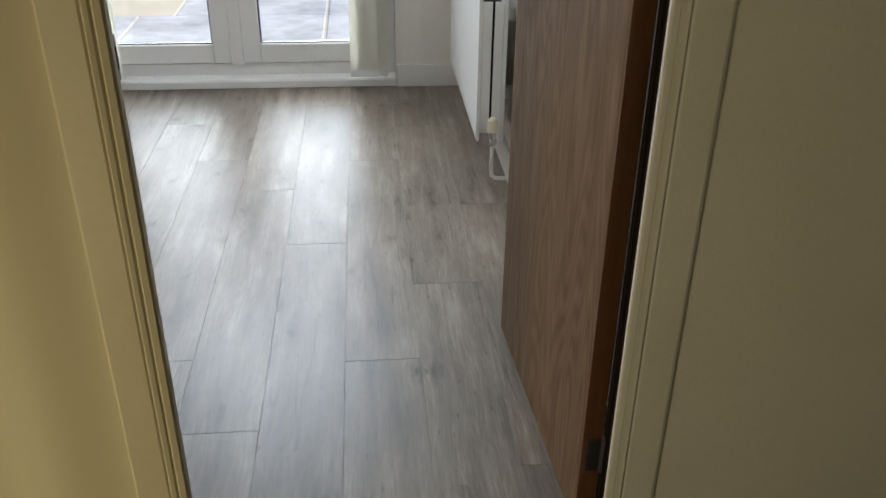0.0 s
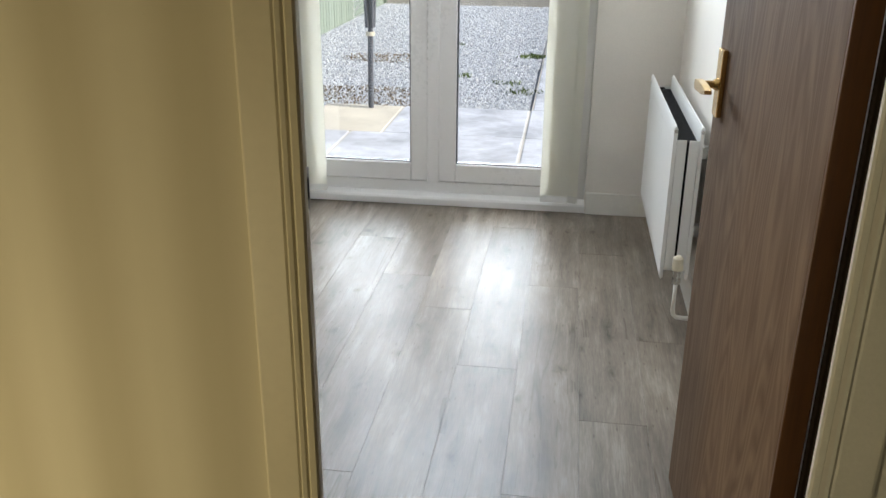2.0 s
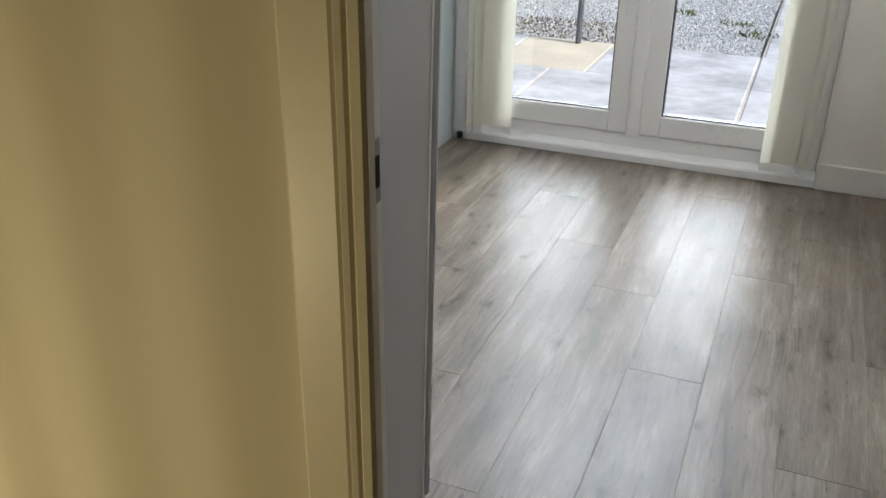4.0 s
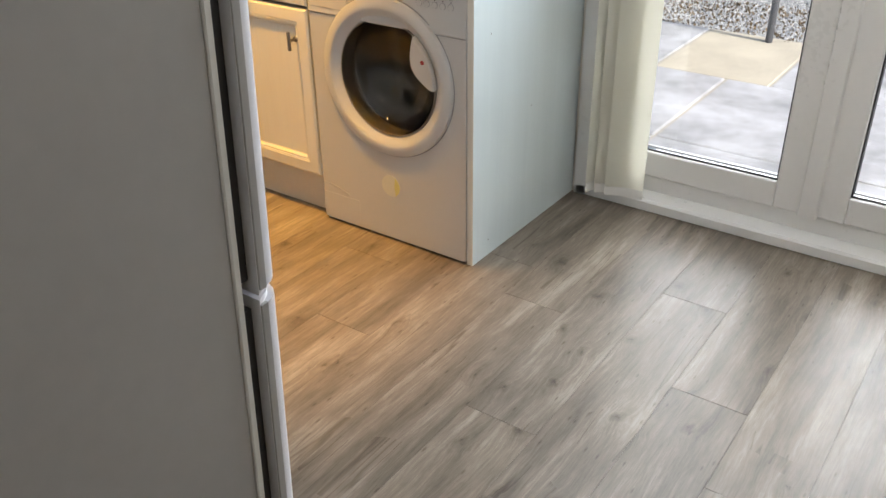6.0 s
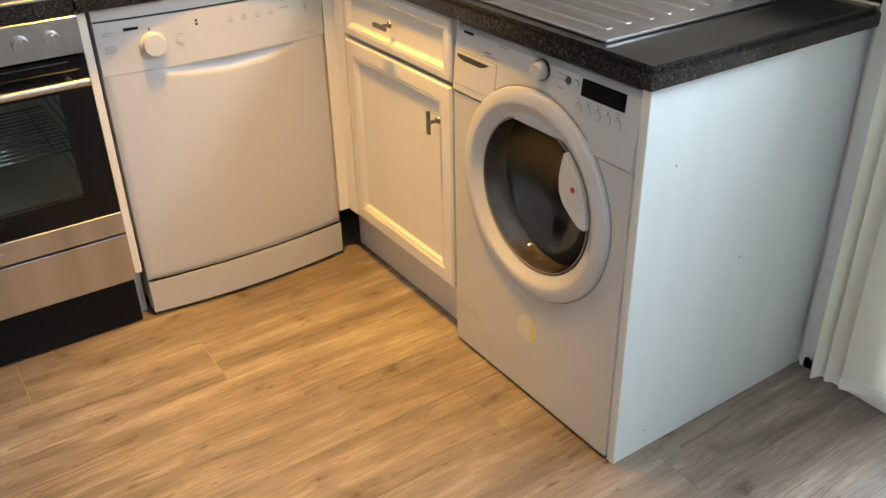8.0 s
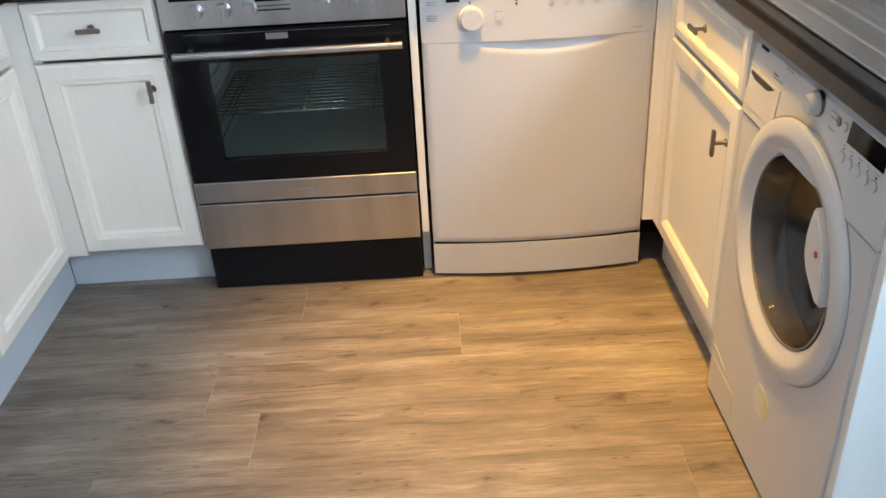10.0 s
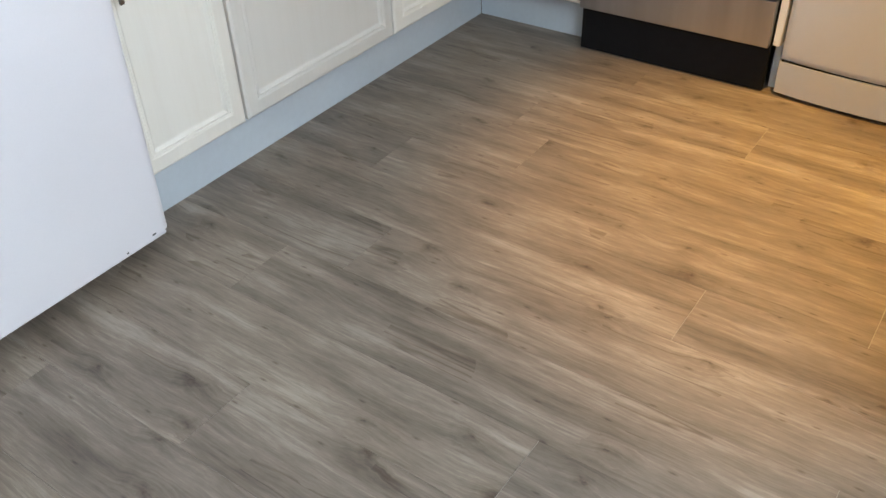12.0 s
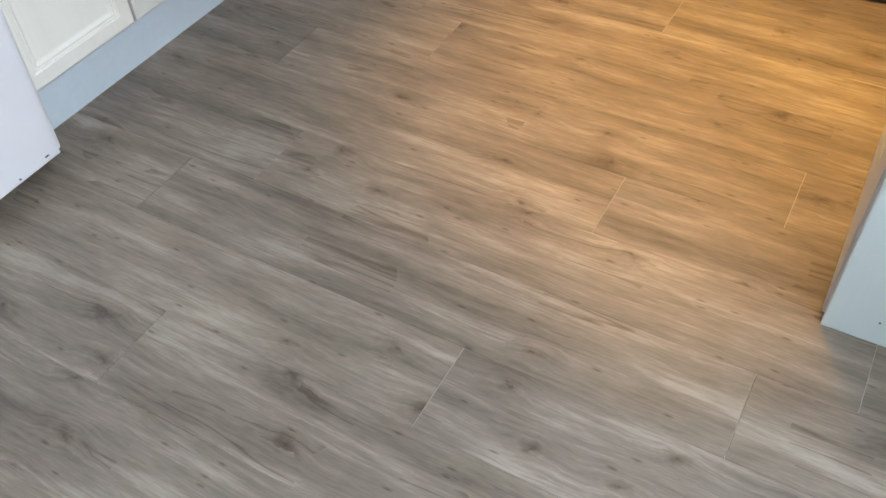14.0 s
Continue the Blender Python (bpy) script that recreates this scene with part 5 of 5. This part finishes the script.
M_WEED = plain("weeds", (0.09, 0.13, 0.03), 0.8, vary=0.4)
M_LITTER = plain("dry_leaf_litter", (0.19, 0.14, 0.085), 0.9, vary=0.5)
structure("ground", B(-300, 300, -300, 600, -0.5, GZ - 0.045), M_EARTH, "bare garden ground", "ground")
patio = structure("pavement", B(-3.2, 1.6, YN + 0.28, 7.30, GZ - 0.044, GZ - 0.008), M_JOINT, "pale stone patio with wide sandy joints", "patio")
structure("pavement", B(-0.115, 1.6, 7.302, 15.0, GZ - 0.044, GZ - 0.008), M_JOINT, "stone garden path", "path")


def slab(parent, x0, x1, y0, y1, material):
    g = 0.008
    bm = box(bmesh.new(), x0 + g, x1 - g, y0 + g, y1 - g, GZ - 0.04, GZ + random.uniform(-0.004, 0.004), 0.006, 1)
    return part("slab", bm, material, parent)


ROWS_Y = (YN + 0.30, 5.50, 6.42, 7.29)
COLS = ((-3.19, -2.2, -1.318, -0.72, -0.125, 0.5, 1.1, 1.59), (-3.19, -2.5, -1.90, -1.318, -0.72, -0.125, 0.45, 1.0, 1.59), (-3.19, -2.3, -1.72, -1.10, -0.125, 0.6, 1.59))
for (y0, y1), cols in zip(zip(ROWS_Y, ROWS_Y[1:]), COLS):
    for x0, x1 in zip(cols, cols[1:]):
        slab(patio, x0, x1, y0, y1, M_SAND if (y0 > 6.4 and -1.8 < x0 < -1.6) else M_SLAB)
y = 7.31
while y < 14.6:
    h = random.uniform(0.55, 0.9)
    for x0, x1 in ((-0.11, 0.5), (0.5, 1.1), (1.1, 1.59)):
        slab(patio, x0, x1, y, y + h, M_SLAB)
    y += h

# gravel: loose stones in one heap of small angular chips
chips_v, chips_f = [], []
oct_v = ((1, 0, 0), (-1, 0, 0), (0, 1, 0), (0, -1, 0), (0, 0, 1), (0, 0, -1))
oct_f = ((0, 2, 4), (2, 1, 4), (1, 3, 4), (3, 0, 4), (2, 0, 5), (1, 2, 5), (3, 1, 5), (0, 3, 5))
rng = np.random.default_rng(4)
count = 85000
for _ in range(count):
    gy = 7.31 + 7.6 * rng.random() ** 1.5
    gx = -2.84 + 2.70 * rng.random()
    s = 0.005 + 0.008 * rng.random() + 0.0008 * (gy - 7.3)
    tilt = Euler(rng.random(3) * 6.28).to_matrix()
    base = len(chips_v)
    for v in oct_v:
        w = tilt @ Vector((v[0] * s * (0.7 + 0.7 * rng.random()), v[1] * s, v[2] * s * 0.7))
        chips_v.append((gx + w.x, gy + w.y, GZ - 0.03 + 0.012 * rng.random() + w.z))
    chips_f.extend(tuple(base + k for k in f) for f in oct_f)
M_CHIP, nt, bsdf = nodes_of("gravel_chips")
geo = nt.nodes.new("ShaderNodeNewGeometry")
nt.links.new(ramp(nt, geo.outputs["Random Per Island"], [(0.0, (0.29, 0.31, 0.34)), (0.35, (0.42, 0.45, 0.49)), (0.75, (0.54, 0.565, 0.60)), (1.0, (0.68, 0.68, 0.66))]), bsdf.inputs["Base Color"])
bsdf.inputs["Roughness"].default_value = 0.9
me = bpy.data.meshes.new("gravel")
me.from_pydata(chips_v, [], chips_f)
me.materials.append(M_CHIP)
tagged(new("gravel", me), "grey and white garden gravel in front of the doors", "gravel", kind="stuff")

# leaf litter by the pole, and weeds
def tuft(name, x, y, n, spread, tall, material, label):
    bm = bmesh.new()
    for _ in range(n):
        a, r = random.uniform(0, 6.28), spread * math.sqrt(random.random())
        px, py = x + r * math.cos(a) * 1.6, y + r * math.sin(a)
        h, w, t = tall * random.uniform(0.3, 1), random.uniform(0.004, 0.010), random.uniform(0, 3.14)
        lean = Vector((random.uniform(-1, 1), random.uniform(-1, 1), 0)) * h * 0.8
        d = Vector((math.cos(t), math.sin(t), 0)) * w
        p = Vector((px, py, GZ - 0.02))
        vs = [bm.verts.new(q) for q in (p - d * 0.4, p + d * 0.4, p + lean * 0.5 + d + Vector((0, 0, h * 0.7)), p + lean + Vector((0, 0, h)), p + lean * 0.5 - d + Vector((0, 0, h * 0.7)))]
        bm.faces.new(vs)
    return tagged(new(name, mesh(name, bm, material)), label, "plant", kind="stuff")


tuft("leaf_litter", -1.55, 7.62, 1500, 0.46, 0.022, M_LITTER, "brown dead leaves lying on the gravel")
tuft("leaf_litter", -1.7, 9.6, 500, 0.30, 0.025, M_LITTER, "brown dead leaves lying on the gravel")
for x, y, n in ((-0.22, 9.9, 120), (-0.9, 8.7, 60), (-1.2, 10.6, 80), (-0.2, 8.0, 60), (-0.4, 8.4, 40)):
    tuft("weeds", x, y, n, 0.11, 0.045, M_WEED, "small green weeds growing through the gravel")

# fence
fence = thing("fence", -2.9, 10, GZ, "weathered grey-green garden fence of upright boards", "fence")
fy = 7.0
while fy < 16.2:
    bm = box(bmesh.new(), -2.92, -2.895 - random.uniform(0, 0.006), fy, fy + 0.115, GZ - 0.05, 1.6, 0.004)
    part("board", bm, M_FENCE, fence)
    fy += 0.128
for z in (0.25, 1.25):
    part("rail", B(-2.96, -2.921, 7.0, 16.2, z - 0.04, z + 0.04), M_FENCE, fence)
structure("kerb", box(bmesh.new(), -2.85, 1.6, 15.1, 15.25, -0.3, 0.04, 0.01), M_PALE, "pale concrete kerb at the garden's end", "kerb")
structure("wall_garden", B(-2.9, 1.7, 16.2, 16.4, -0.3, 1.7), M_PALE, "pale garden wall", "wall")

# rotary clothes dryer
dryer = thing("rotary_clothes_dryer", -1.345, 7.18, GZ, "folded grey rotary clothes dryer standing in a ground socket", "clothes dryer")
part("pole", T((-1.345, 7.19, GZ - 0.03), (-1.338, 7.19, 0.48), 0.021, seg=16), M_POST, dryer, "", True)
part("collar", T((-1.338, 7.19, 0.44), (-1.338, 7.19, 0.47), 0.034, seg=16), M_BEIGE, dryer, "pale plastic collar", True)
part("upper_pole", T((-1.338, 7.19, 0.47), (-1.33, 7.19, 1.9), 0.017, seg=16), M_POST, dryer, "", True)
for k in range(4):
    a = radians(40 + 90 * k)
    p0 = (-1.338 + 0.03 * math.cos(a), 7.19 + 0.03 * math.sin(a), 0.5)
    p1 = (-1.335 + 0.09 * math.cos(a), 7.19 + 0.09 * math.sin(a), 1.85)
    part("arm", T(p0, p1, 0.012, seg=10), M_POST, dryer, "", True)
for i in range(7):
    z = 0.95 - 0.055 * i
    pts = [(-1.37 - 0.09 * math.sin(math.pi * t / 10), 7.17, z - 0.10 * math.sin(math.pi * t / 10) + 0.12 * (t / 10)) for t in range(11)]
    part("line", sweep(bmesh.new(), pts, 0.003, 6), M_PLAST, dryer, "white plastic line")

# ---- floor planks ----
PW, PL, PX = 0.19, 1.29, -0.15
JOINTS = {0: 3.07, 1: 3.73, 2: 2.805, 3: 2.035, -1: 3.48, -2: 3.762, -3: 2.865, -4: 3.417, -5: 2.61, -6: 2.783, -7: 3.51, -8: 2.56, -9: 2.897, -10: 2.762, -11: 3.39, -12: 2.955, -13: 3.05, -14: 2.2, -15: 3.3, -16: 2.7}
for k in range(-16, 5):
    x0, x1 = max(XW, PX + PW * k), min(XE, PX + PW * (k + 1))
    if x1 - x0 < 0.02:
        continue
    y = JOINTS.get(k, 3.0)
    while y > YH + 0.06:
        y -= PL
    while y < YN:
        y0, y1 = max(y, YH + 0.05), min(y + PL, YN + 0.05)
        if y1 - y0 > 0.02:
            bm = bmesh.new()
            w, l, e = (x1 - x0) / 2 - 0.0002, (y1 - y0) / 2 - 0.0005, 0.0004
            lo = [bm.verts.new((sx * w, sy * l, -0.004)) for sx, sy in ((-1, -1), (1, -1), (1, 1), (-1, 1))]
            mid = [bm.verts.new((sx * w, sy * l, -0.0007)) for sx, sy in ((-1, -1), (1, -1), (1, 1), (-1, 1))]
            hi = [bm.verts.new((sx * (w - e), sy * (l - e), 0)) for sx, sy in ((-1, -1), (1, -1), (1, 1), (-1, 1))]
            for a, b in ((lo, mid), (mid, hi)):
                for i in range(4):
                    bm.faces.new((a[i], a[(i + 1) % 4], b[(i + 1) % 4], b[i]))
            bm.faces.new(hi)
            plank = new("plank", mesh("plank", bm, M_PLANK))
            plank.parent = floor
            plank.location = ((x0 + x1) / 2, (y0 + y1) / 2, 0)
        y += PL
